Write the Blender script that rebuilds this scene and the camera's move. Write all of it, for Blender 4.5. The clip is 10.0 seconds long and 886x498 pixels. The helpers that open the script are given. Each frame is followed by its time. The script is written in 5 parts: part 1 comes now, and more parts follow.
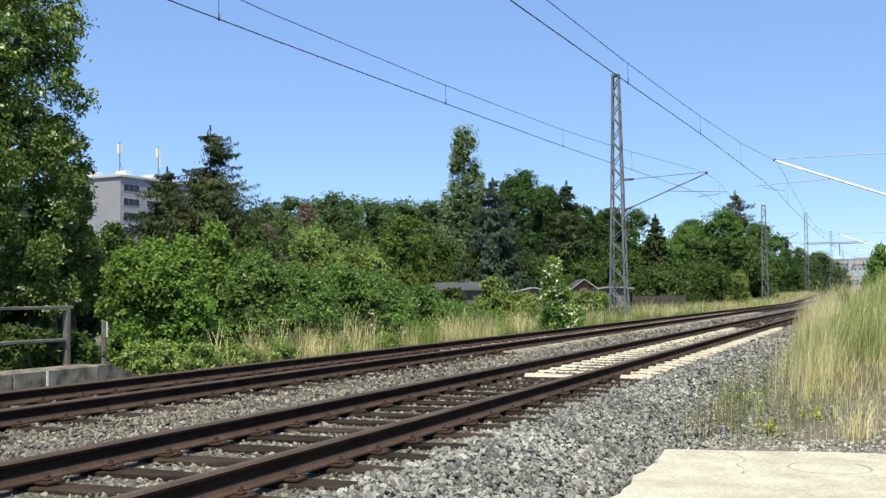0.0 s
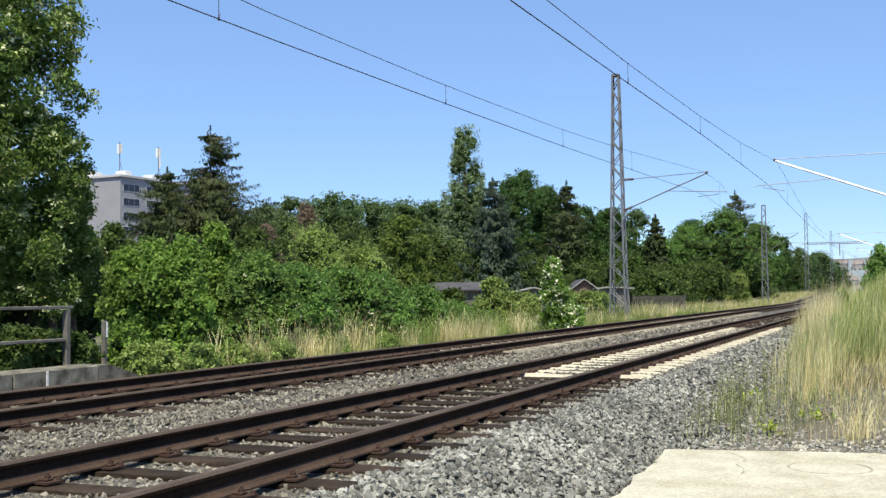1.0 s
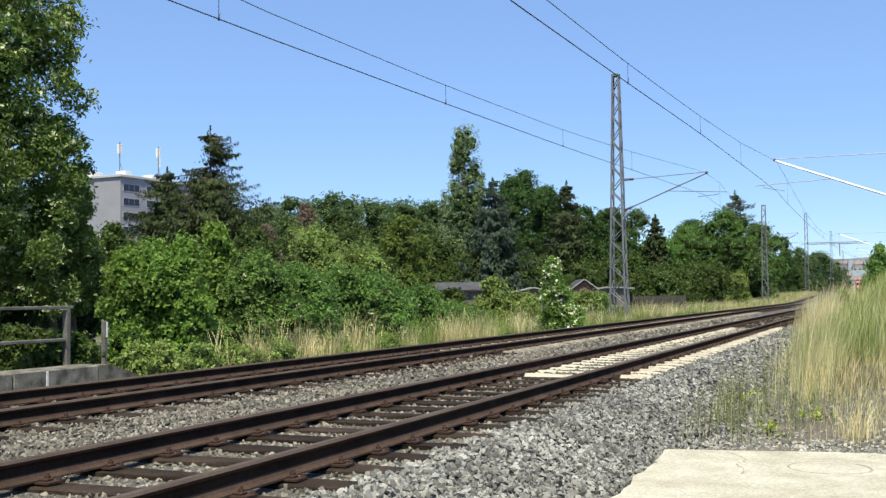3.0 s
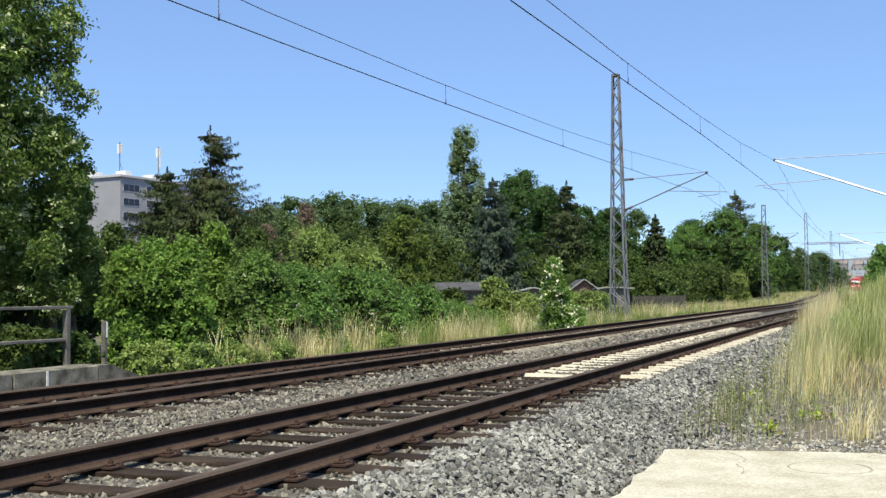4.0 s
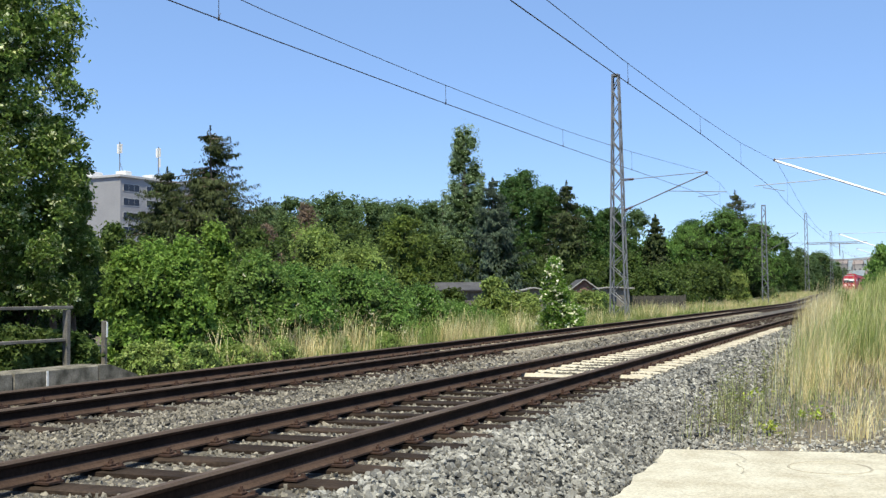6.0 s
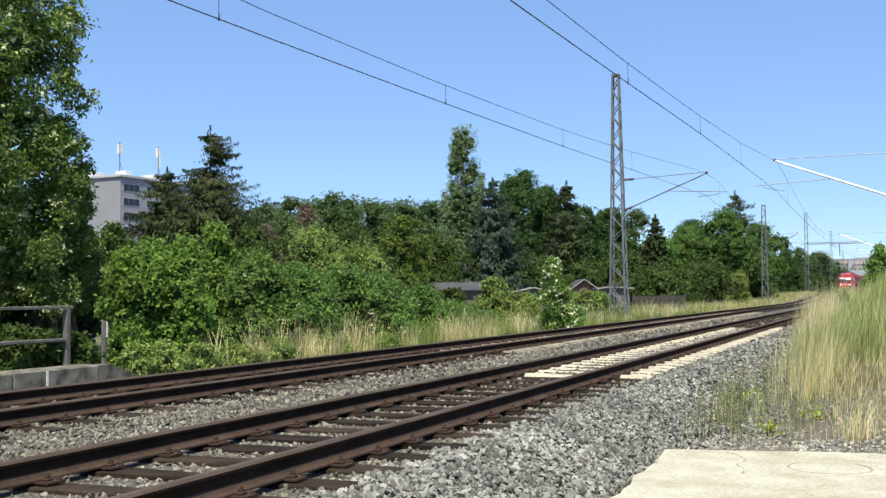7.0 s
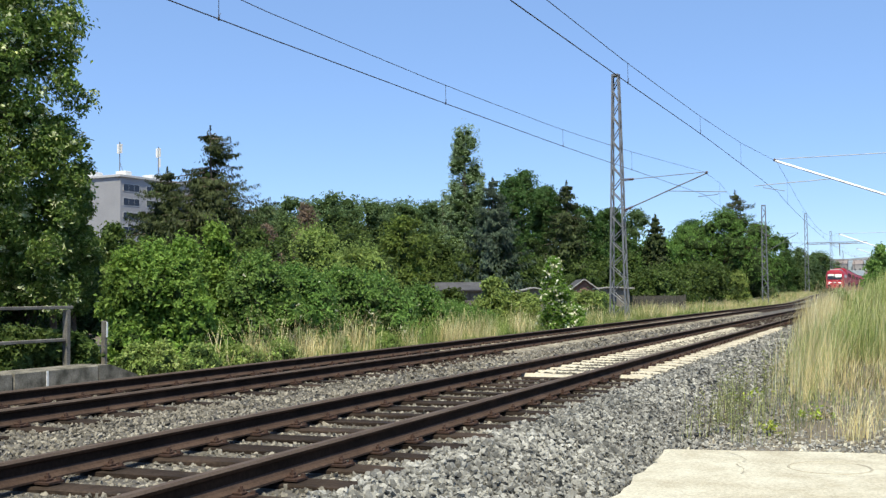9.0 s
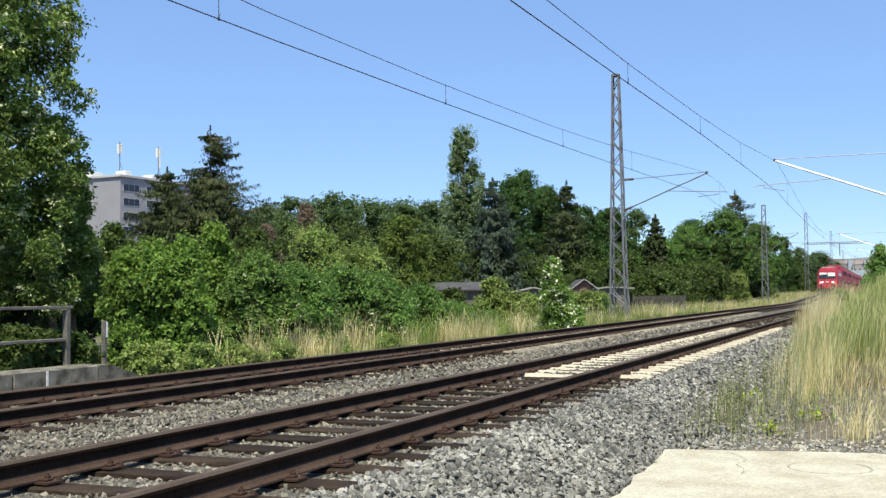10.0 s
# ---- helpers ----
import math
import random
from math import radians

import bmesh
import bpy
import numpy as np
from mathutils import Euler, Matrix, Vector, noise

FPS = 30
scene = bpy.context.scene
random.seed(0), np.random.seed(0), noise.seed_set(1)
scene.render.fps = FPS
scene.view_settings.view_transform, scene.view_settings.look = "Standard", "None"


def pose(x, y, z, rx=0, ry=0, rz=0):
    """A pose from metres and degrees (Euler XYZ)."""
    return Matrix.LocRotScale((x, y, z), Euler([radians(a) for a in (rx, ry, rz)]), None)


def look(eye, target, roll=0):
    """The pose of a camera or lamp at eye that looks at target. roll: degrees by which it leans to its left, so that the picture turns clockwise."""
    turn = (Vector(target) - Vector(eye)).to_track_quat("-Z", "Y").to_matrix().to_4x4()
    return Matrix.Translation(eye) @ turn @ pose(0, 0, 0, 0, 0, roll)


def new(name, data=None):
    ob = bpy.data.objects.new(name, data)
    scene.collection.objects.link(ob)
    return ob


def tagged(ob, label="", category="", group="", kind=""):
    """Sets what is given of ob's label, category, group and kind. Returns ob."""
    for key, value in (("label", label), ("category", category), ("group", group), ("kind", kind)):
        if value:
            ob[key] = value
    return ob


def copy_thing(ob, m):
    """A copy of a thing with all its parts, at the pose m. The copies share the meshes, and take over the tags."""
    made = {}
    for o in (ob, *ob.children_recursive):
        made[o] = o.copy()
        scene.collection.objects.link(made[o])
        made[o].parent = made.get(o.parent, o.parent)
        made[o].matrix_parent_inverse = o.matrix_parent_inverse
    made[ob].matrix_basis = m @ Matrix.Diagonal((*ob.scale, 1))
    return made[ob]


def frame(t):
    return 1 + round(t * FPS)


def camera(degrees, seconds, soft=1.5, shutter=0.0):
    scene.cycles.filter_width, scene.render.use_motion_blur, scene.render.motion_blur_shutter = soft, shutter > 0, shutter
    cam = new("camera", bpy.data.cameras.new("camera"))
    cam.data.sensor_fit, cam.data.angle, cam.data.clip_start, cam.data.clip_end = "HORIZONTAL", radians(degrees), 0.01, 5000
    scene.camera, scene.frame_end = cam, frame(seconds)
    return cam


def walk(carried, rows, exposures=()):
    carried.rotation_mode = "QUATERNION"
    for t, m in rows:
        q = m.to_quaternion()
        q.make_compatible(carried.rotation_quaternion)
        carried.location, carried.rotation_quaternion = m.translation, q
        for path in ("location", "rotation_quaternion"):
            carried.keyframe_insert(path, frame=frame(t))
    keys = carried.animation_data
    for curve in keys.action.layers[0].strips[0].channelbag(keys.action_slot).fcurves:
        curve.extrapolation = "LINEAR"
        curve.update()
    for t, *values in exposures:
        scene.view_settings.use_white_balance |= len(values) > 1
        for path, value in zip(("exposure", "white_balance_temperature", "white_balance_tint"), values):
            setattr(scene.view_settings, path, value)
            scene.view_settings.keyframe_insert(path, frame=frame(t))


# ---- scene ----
cam = camera(44.80, 10.0, soft=1.38)
EYE = (0.0, 0.0, 1.044)
VIEW = look(EYE, (-38.213, 92.301, 1.044 + 4.353), roll=-0.54)
walk(cam, [(0.0, VIEW), (10.0, VIEW)])

# ---- world, sun, exposure ----
SUN_AZ, SUN_EL = radians(160), radians(60)
world = bpy.data.worlds.new("sky")
scene.world = world
world.use_nodes = True
wn = world.node_tree.nodes
sky = wn.new("ShaderNodeTexSky")
sky.sky_type, sky.sun_disc = "NISHITA", False
sky.sun_elevation, sky.sun_rotation = SUN_EL, SUN_AZ
sky.air_density, sky.dust_density, sky.ozone_density = 0.8, 0.0, 3.5
wn["Background"].inputs["Strength"].default_value = 0.116
tint = wn.new("ShaderNodeMix")
tint.data_type, tint.blend_type = "RGBA", "MULTIPLY"
tint.inputs["Factor"].default_value = 1.0
tint_in = [i for i in tint.inputs if i.name == "A" and i.type == "RGBA"][0]
tint_by = [i for i in tint.inputs if i.name == "B" and i.type == "RGBA"][0]
tint_by.default_value = (0.93, 1.0, 1.16, 1)
tint_out = [o for o in tint.outputs if o.type == "RGBA"][0]
world.node_tree.links.new(sky.outputs[0], tint_in)
even = wn.new("ShaderNodeMix")
even.data_type = "RGBA"
even.inputs["Factor"].default_value = 0.45
even_in = [i for i in even.inputs if i.name == "A" and i.type == "RGBA"][0]
even_by = [i for i in even.inputs if i.name == "B" and i.type == "RGBA"][0]
even_by.default_value = (2.2, 3.73, 6.35, 1)
even_out = [o for o in even.outputs if o.type == "RGBA"][0]
world.node_tree.links.new(tint_out, even_in)
world.node_tree.links.new(even_out, wn["Background"].inputs["Color"])
sun_data = bpy.data.lights.new("sun", "SUN")
sun_data.energy, sun_data.angle, sun_data.color = 5.0, radians(0.6), (1.0, 0.92, 0.71)
sun = new("sun", sun_data)
sun_to = Vector((math.sin(SUN_AZ) * math.cos(SUN_EL), math.cos(SUN_AZ) * math.cos(SUN_EL), math.sin(SUN_EL)))
sun.matrix_world = look(sun_to * 50, (0, 0, 0))
scene.view_settings.exposure = 0.40

rng = np.random.default_rng(7)


# ---- materials ----
def mat(name, base, other=None, rough=0.8, metal=0.0, scale=6.0, fine=60.0, bump=0.3, dist=0.01, per_object=0.0, per_island=0.0, spec=0.4):
    """Two-scale mottled surface: a broad blend of two colours and a fine grain, with relief."""
    m = bpy.data.materials.new(name)
    m.use_nodes = True
    t, n = m.node_tree, m.node_tree.nodes
    b = n["Principled BSDF"]
    b.inputs["Roughness"].default_value, b.inputs["Metallic"].default_value = rough, metal
    b.inputs["Specular IOR Level"].default_value = spec
    other = other or tuple(c * 0.65 for c in base)
    co = n.new("ShaderNodeTexCoord")
    broad, grain = n.new("ShaderNodeTexNoise"), n.new("ShaderNodeTexNoise")
    broad.inputs["Scale"].default_value, broad.inputs["Detail"].default_value = scale, 5
    grain.inputs["Scale"].default_value, grain.inputs["Detail"].default_value = fine, 3
    for q in (broad, grain):
        t.links.new(co.outputs["Object"], q.inputs["Vector"])
    ramp = n.new("ShaderNodeValToRGB")
    ramp.color_ramp.elements[0].position, ramp.color_ramp.elements[1].position = 0.35, 0.68
    ramp.color_ramp.elements[0].color, ramp.color_ramp.elements[1].color = (*base, 1), (*other, 1)
    t.links.new(broad.outputs["Fac"], ramp.inputs["Fac"])
    last = ramp.outputs["Color"]
    grain_v = n.new("ShaderNodeMapRange")
    grain_v.inputs["From Min"].default_value, grain_v.inputs["From Max"].default_value = 0.3, 0.7
    grain_v.inputs["To Min"].default_value, grain_v.inputs["To Max"].default_value = 0.75, 1.2
    t.links.new(grain.outputs["Fac"], grain_v.inputs["Value"])
    value = grain_v.outputs["Result"]
    for amount, node, out in ((per_object, "ShaderNodeObjectInfo", "Random"), (per_island, "ShaderNodeNewGeometry", "Random Per Island")):
        if amount:
            src, rangeof, times = n.new(node), n.new("ShaderNodeMapRange"), n.new("ShaderNodeMath")
            rangeof.inputs["To Min"].default_value, rangeof.inputs["To Max"].default_value = 1 - amount, 1 + amount
            times.operation = "MULTIPLY"
            t.links.new(src.outputs[out], rangeof.inputs["Value"])
            t.links.new(rangeof.outputs["Result"], times.inputs[0])
            t.links.new(value, times.inputs[1])
            value = times.outputs[0]
    hsv = n.new("ShaderNodeHueSaturation")
    t.links.new(last, hsv.inputs["Color"])
    t.links.new(value, hsv.inputs["Value"])
    t.links.new(hsv.outputs["Color"], b.inputs["Base Color"])
    if bump:
        bp = n.new("ShaderNodeBump")
        bp.inputs["Strength"].default_value, bp.inputs["Distance"].default_value = bump, dist
        t.links.new(grain.outputs["Fac"], bp.inputs["Height"])
        t.links.new(bp.outputs["Normal"], b.inputs["Normal"])
    return m


def leaf_mat(name, stops, rough=0.55, through_part=0.38, spec=0.25, narrow=0.0):
    """Leaves: a colour for each leaf, some light passing through."""
    m = bpy.data.materials.new(name)
    m.use_nodes = True
    t, n = m.node_tree, m.node_tree.nodes
    b = n["Principled BSDF"]
    b.inputs["Roughness"].default_value, b.inputs["Specular IOR Level"].default_value = rough, spec
    geo, ramp = n.new("ShaderNodeNewGeometry"), n.new("ShaderNodeValToRGB")
    if narrow:
        mean = np.mean([c for _, c in stops[:3]], axis=0)
        stops = [(p, tuple(np.array(c) * (1 - narrow) + mean * narrow)) for p, c in stops]
    el = ramp.color_ramp.elements
    el[0].position, el[0].color = stops[0][0], (*stops[0][1], 1)
    el[1].position, el[1].color = stops[-1][0], (*stops[-1][1], 1)
    for p, c in stops[1:-1]:
        el.new(p).color = (*c, 1)
    t.links.new(geo.outputs["Random Per Island"], ramp.inputs["Fac"])
    co, big = n.new("ShaderNodeTexCoord"), n.new("ShaderNodeTexNoise")
    big.inputs["Scale"].default_value = 0.9
    t.links.new(co.outputs["Object"], big.inputs["Vector"])
    mr, hsv = n.new("ShaderNodeMapRange"), n.new("ShaderNodeHueSaturation")
    mr.inputs["From Min"].default_value, mr.inputs["From Max"].default_value = 0.3, 0.7
    mr.inputs["To Min"].default_value, mr.inputs["To Max"].default_value = 0.7, 1.3
    t.links.new(big.outputs["Fac"], mr.inputs["Value"])
    t.links.new(mr.outputs["Result"], hsv.inputs["Value"])
    own, shift = n.new("ShaderNodeObjectInfo"), n.new("ShaderNodeMapRange")
    shift.inputs["To Min"].default_value, shift.inputs["To Max"].default_value = 0.495, 0.512
    t.links.new(own.outputs["Random"], shift.inputs["Value"])
    t.links.new(shift.outputs["Result"], hsv.inputs["Hue"])
    t.links.new(ramp.outputs["Color"], hsv.inputs["Color"])
    t.links.new(hsv.outputs["Color"], b.inputs["Base Color"])
    tr, mix = n.new("ShaderNodeBsdfTranslucent"), n.new("ShaderNodeMixShader")
    mix.inputs["Fac"].default_value = through_part
    t.links.new(hsv.outputs["Color"], tr.inputs["Color"])
    t.links.new(b.outputs[0], mix.inputs[1])
    t.links.new(tr.outputs[0], mix.inputs[2])
    t.links.new(mix.outputs[0], n["Material Output"].inputs["Surface"])
    return m


M_ground = mat("dry_soil", (0.15, 0.128, 0.095), (0.09, 0.082, 0.057), 0.95, scale=0.7, fine=25, bump=0.6, dist=0.03)
M_bed = mat("ballast_bed", (0.13, 0.12, 0.105), (0.08, 0.075, 0.065), 0.95, scale=1.2, fine=28, bump=1.0, dist=0.05)
M_stone = mat("ballast_stone", (0.278, 0.274, 0.246), (0.165, 0.163, 0.147), 0.8, scale=0.9, fine=70, bump=0.3, dist=0.005, per_island=0.6)
M_stone_brown = mat("ballast_stone_brown", (0.245, 0.228, 0.187), (0.152, 0.138, 0.11), 0.9, scale=0.9, fine=70, bump=0.3, dist=0.005, per_island=0.6)
M_rust = mat("rusty_rail", (0.08, 0.053, 0.04), (0.05, 0.033, 0.025), 0.9, metal=0.0, scale=3, fine=50, bump=0.3, dist=0.003, spec=0.12)
M_clip = mat("dark_fastening", (0.08, 0.047, 0.036), (0.045, 0.028, 0.022), 0.85, scale=8, fine=60, bump=0.2, spec=0.15)
# Rail web: grease, with the shade under the head painted into the colour
M_web = mat("greasy_shade_dark_rail_web", (0.036, 0.022, 0.015), (0.02, 0.013, 0.009), 0.9, scale=3, fine=40, bump=0.2, dist=0.002, spec=0.05)
M_head = mat("rail_head", (0.105, 0.079, 0.062), (0.078, 0.056, 0.043), 0.75, metal=0.0, scale=2, fine=80, bump=0.1, dist=0.001, spec=0.2)
M_timber = mat("tarred_timber", (0.05, 0.036, 0.027), (0.024, 0.018, 0.014), 0.9, scale=4, fine=35, bump=0.8, dist=0.012, per_object=0.35, spec=0.12)
M_concrete_new = mat("pale_concrete", (0.56, 0.52, 0.41), (0.45, 0.41, 0.32), 0.9, scale=3, fine=60, bump=0.3, dist=0.004, per_object=0.08)
M_slab = mat("slab_concrete", (0.53, 0.505, 0.405), (0.40, 0.365, 0.275), 0.95, scale=2.6, fine=45, bump=0.8, dist=0.006)
M_joint = mat("stained_concrete", (0.40, 0.37, 0.28), (0.28, 0.25, 0.19), 0.95, scale=6, fine=50, bump=0.3)
M_concrete_dusty = mat("dusty_concrete", (0.29, 0.265, 0.205), (0.16, 0.145, 0.115), 0.95, scale=2.5, fine=40, bump=0.4, dist=0.006, per_object=0.3)
M_concrete_old = mat("weathered_concrete", (0.27, 0.25, 0.205), (0.075, 0.072, 0.056), 0.95, scale=4.5, fine=40, bump=0.6, dist=0.01, spec=0.15)
M_steel = mat("galvanised_steel", (0.20, 0.215, 0.235), (0.13, 0.135, 0.145), 0.6, metal=0.3, scale=2, fine=30, bump=0.1)
M_steel_rust = mat("rusty_steel", (0.16, 0.12, 0.11), (0.10, 0.07, 0.06), 0.8, metal=0.2, scale=3, fine=40, bump=0.2)
M_wire = mat("copper_wire", (0.06, 0.055, 0.06), None, 0.6, metal=0.3, bump=0)
# Whitened aluminium: the sun's glint on the tube is in the base colour
M_alu = mat("aluminium_painted_glint", (0.9, 0.88, 0.85), (0.8, 0.78, 0.75), 0.35, metal=0.2, bump=0, spec=0.8)
M_steel_light = mat("light_steel_tube", (0.36, 0.37, 0.38), (0.28, 0.29, 0.30), 0.5, metal=0.2, bump=0)
M_insul = mat("brown_insulator", (0.10, 0.06, 0.05), None, 0.3, bump=0)
M_white = mat("white_paint", (0.78, 0.78, 0.76), (0.66, 0.66, 0.63), 0.6, scale=5, fine=60, bump=0.05)
# Hill, town walls and tiles: low-contrast colours with the haze painted in
M_hill = mat("haze_tinted_hill", (0.22, 0.26, 0.30), (0.18, 0.22, 0.25), 1.0, scale=0.03, fine=0.4, bump=0)
M_houses = mat("haze_tinted_render", (0.31, 0.295, 0.285), (0.29, 0.27, 0.26), 0.9, scale=0.2, fine=4, bump=0, per_object=0.25)
M_tiles = mat("haze_tinted_tiles", (0.235, 0.2, 0.192), (0.2, 0.175, 0.17), 0.9, scale=0.4, fine=5, bump=0.1, per_object=0.2)
M_bark = mat("bark", (0.14, 0.11, 0.08), (0.07, 0.055, 0.045), 0.95, scale=3, fine=20, bump=0.9, dist=0.03)
M_wood_grey = mat("grey_wood", (0.20, 0.19, 0.17), (0.10, 0.092, 0.08), 0.9, scale=5, fine=45, bump=0.5, dist=0.006, spec=0.2)
M_render = mat("grey_render", (0.30, 0.305, 0.33), (0.27, 0.275, 0.30), 0.9, scale=0.3, fine=6, bump=0.1)
M_glass = mat("window_glass", (0.03, 0.04, 0.065), None, 0.25, bump=0, spec=0.25)
M_tinted = mat("tinted_train_window", (0.09, 0.025, 0.035), None, 0.6, bump=0, spec=0.05)
M_roof = mat("roof_felt", (0.085, 0.085, 0.09), (0.05, 0.05, 0.055), 0.85, scale=2, fine=30, bump=0.2)
M_verge = mat("faded_white_board", (0.34, 0.34, 0.33), (0.24, 0.24, 0.235), 0.8, bump=0.05)
M_brick = mat("brick_wall", (0.24, 0.14, 0.115), (0.18, 0.105, 0.09), 0.9, scale=3, fine=25, bump=0.3)
M_red = mat("traffic_red_paint", (0.36, 0.03, 0.05), (0.30, 0.022, 0.04), 0.55, spec=0.2, scale=1.0, fine=20, bump=0.02)
M_black = mat("black_underframe", (0.025, 0.024, 0.025), None, 0.7, scale=3, fine=20, bump=0.1)
M_lightgrey = mat("light_grey_panel", (0.55, 0.55, 0.56), None, 0.5, bump=0)
M_lamp = bpy.data.materials.new("headlight_glow")
M_lamp.use_nodes = True
M_lamp.node_tree.nodes["Principled BSDF"].inputs["Emission Color"].default_value = (1, 0.97, 0.9, 1)
M_lamp.node_tree.nodes["Principled BSDF"].inputs["Emission Strength"].default_value = 3.0

L_tree = leaf_mat("tree_leaves", [(0.0, (0.075, 0.126, 0.025)), (0.6, (0.162, 0.24, 0.053)), (0.92, (0.25, 0.342, 0.083)), (1.0, (0.679, 0.687, 0.367))])
L_hedge = leaf_mat("hedge_leaves", [(0.0, (0.091, 0.169, 0.027)), (0.6, (0.171, 0.299, 0.052)), (1.0, (0.303, 0.437, 0.092))], narrow=0.4)
L_bramble = leaf_mat("bramble_leaves", [(0.0, (0.08, 0.152, 0.034)), (0.6, (0.147, 0.259, 0.056)), (1.0, (0.272, 0.41, 0.105))], narrow=0.4)
L_mid = leaf_mat("scrub_leaves", [(0.0, (0.043, 0.075, 0.016)), (0.6, (0.079, 0.124, 0.026)), (1.0, (0.139, 0.194, 0.048))], narrow=0.4)
L_willow = leaf_mat("willow_leaves", [(0.0, (0.128, 0.184, 0.045)), (0.6, (0.231, 0.312, 0.075)), (1.0, (0.37, 0.453, 0.134))], narrow=0.4)
L_yellow = leaf_mat("bright_leaves", [(0.0, (0.076, 0.116, 0.02)), (0.6, (0.14, 0.2, 0.038)), (1.0, (0.217, 0.271, 0.064))], narrow=0.4)
L_dark = leaf_mat("dark_leaves", [(0.0, (0.035, 0.074, 0.019)), (0.6, (0.065, 0.129, 0.032)), (1.0, (0.104, 0.193, 0.049))], narrow=0.4)
# Undergrowth leaves, coloured dark for the shade of the tree overhead
L_painted_shade = leaf_mat("leaves_painted_shade", [(0.0, (0.020, 0.036, 0.009)), (0.6, (0.037, 0.063, 0.014)), (1.0, (0.065, 0.101, 0.025))], through_part=0.25)
# Paler and greyer than near leaves: distance haze mixed into the colour
L_far = leaf_mat("far_hazed_leaves", [(0.0, (0.067, 0.113, 0.044)), (0.6, (0.118, 0.181, 0.07)), (1.0, (0.186, 0.266, 0.113))], narrow=0.4)
L_poplar = leaf_mat("poplar_leaves", [(0.0, (0.131, 0.184, 0.089)), (0.6, (0.219, 0.312, 0.141)), (1.0, (0.44, 0.55, 0.312))])
L_needle = leaf_mat("spruce_needles", [(0.0, (0.019, 0.031, 0.009)), (0.6, (0.04, 0.057, 0.014)), (1.0, (0.079, 0.103, 0.03))], through_part=0.1, narrow=0.4)
L_blue = leaf_mat("blue_needles", [(0.0, (0.028, 0.047, 0.029)), (0.6, (0.047, 0.076, 0.047)), (1.0, (0.102, 0.15, 0.099))], through_part=0.1)
L_dead = leaf_mat("dead_twigs", [(0.0, (0.133, 0.096, 0.068)), (0.6, (0.208, 0.149, 0.114)), (1.0, (0.285, 0.213, 0.159))])
L_flower = leaf_mat("white_blossom", [(0.0, (0.54, 0.551, 0.368)), (1.0, (0.81, 0.795, 0.607))], through_part=0.2)
L_cluster = leaf_mat("pale_clusters", [(0.0, (0.36, 0.42, 0.20)), (1.0, (0.62, 0.66, 0.42))], through_part=0.25)
L_straw = leaf_mat("dry_grass", [(0.0, (0.521, 0.419, 0.191)), (0.5, (0.766, 0.635, 0.339)), (1.0, (0.882, 0.852, 0.532))], through_part=0.35)
L_thatch = leaf_mat("old_thatch", [(0.0, (0.182, 0.169, 0.072)), (0.6, (0.338, 0.286, 0.132)), (1.0, (0.520, 0.429, 0.216))], through_part=0.3)
L_bank = leaf_mat("bank_grass_blades", [(0.0, (0.196, 0.27, 0.064)), (0.5, (0.357, 0.423, 0.128)), (1.0, (0.612, 0.595, 0.264))], through_part=0.35)
L_lush = leaf_mat("lush_grass", [(0.0, (0.114, 0.176, 0.038)), (0.6, (0.22, 0.29, 0.076)), (1.0, (0.37, 0.396, 0.145))], through_part=0.35)
L_weedy = leaf_mat("grey_green_weeds", [(0.0, (0.185, 0.219, 0.078)), (0.6, (0.312, 0.341, 0.133)), (1.0, (0.498, 0.491, 0.223))], through_part=0.3)
L_linden = leaf_mat("linden_leaves", [(0.0, (0.069, 0.139, 0.028)), (0.6, (0.125, 0.246, 0.048)), (1.0, (0.225, 0.36, 0.087))], narrow=0.4)
L_herb = leaf_mat("verge_herbs", [(0.0, (0.134, 0.205, 0.046)), (0.6, (0.268, 0.366, 0.092)), (1.0, (0.446, 0.526, 0.185))])
# Crown fill: the shade deep among the leaves is put into this dark green
L_core = mat("inner_crown_shade", (0.052, 0.086, 0.026), (0.024, 0.042, 0.012), 0.9, scale=3.5, fine=16, bump=1.0, dist=0.2, spec=0.1)
L_weed = leaf_mat("weed_leaves", [(0.0, (0.2, 0.266, 0.039)), (1.0, (0.48, 0.57, 0.078))], through_part=0.35)


# ---- builders ----
def bend(y):
    """Far off the line swings to the right on a wide curve."""
    return np.clip(np.asarray(y, float) - 300, 0, None) ** 2 / 2280


def rise(y):
    t = np.clip((np.asarray(y, float) - 108) / 84, 0, 1)
    return 1.05 * t * t * (3 - 2 * t)


def part(name, bm, material, parent=None, label=""):
    me = bpy.data.meshes.new(name)
    bm.to_mesh(me)
    bm.free()
    return part_mesh(name, me, material, parent, label)


def part_mesh(name, me, material, parent=None, label=""):
    ob = new(name, me)
    if material and not me.materials:
        me.materials.append(material)
    ob.parent = parent
    return tagged(ob, label)


def raw_mesh(name, verts, faces, material=None, smooth=False):
    """Mesh from numpy arrays; all faces have the same number of corners."""
    me = bpy.data.meshes.new(name)
    verts, faces = np.asarray(verts, np.float32), np.asarray(faces, np.int32)
    n, k = faces.shape
    me.vertices.add(len(verts))
    me.vertices.foreach_set("co", verts.ravel())
    me.loops.add(n * k)
    me.loops.foreach_set("vertex_index", faces.ravel())
    me.polygons.add(n)
    me.polygons.foreach_set("loop_start", np.arange(0, n * k, k, dtype=np.int32))
    me.polygons.foreach_set("use_smooth", np.full(n, smooth))
    me.update(calc_edges=True)
    me.validate()
    if material:
        me.materials.append(material)
    return me


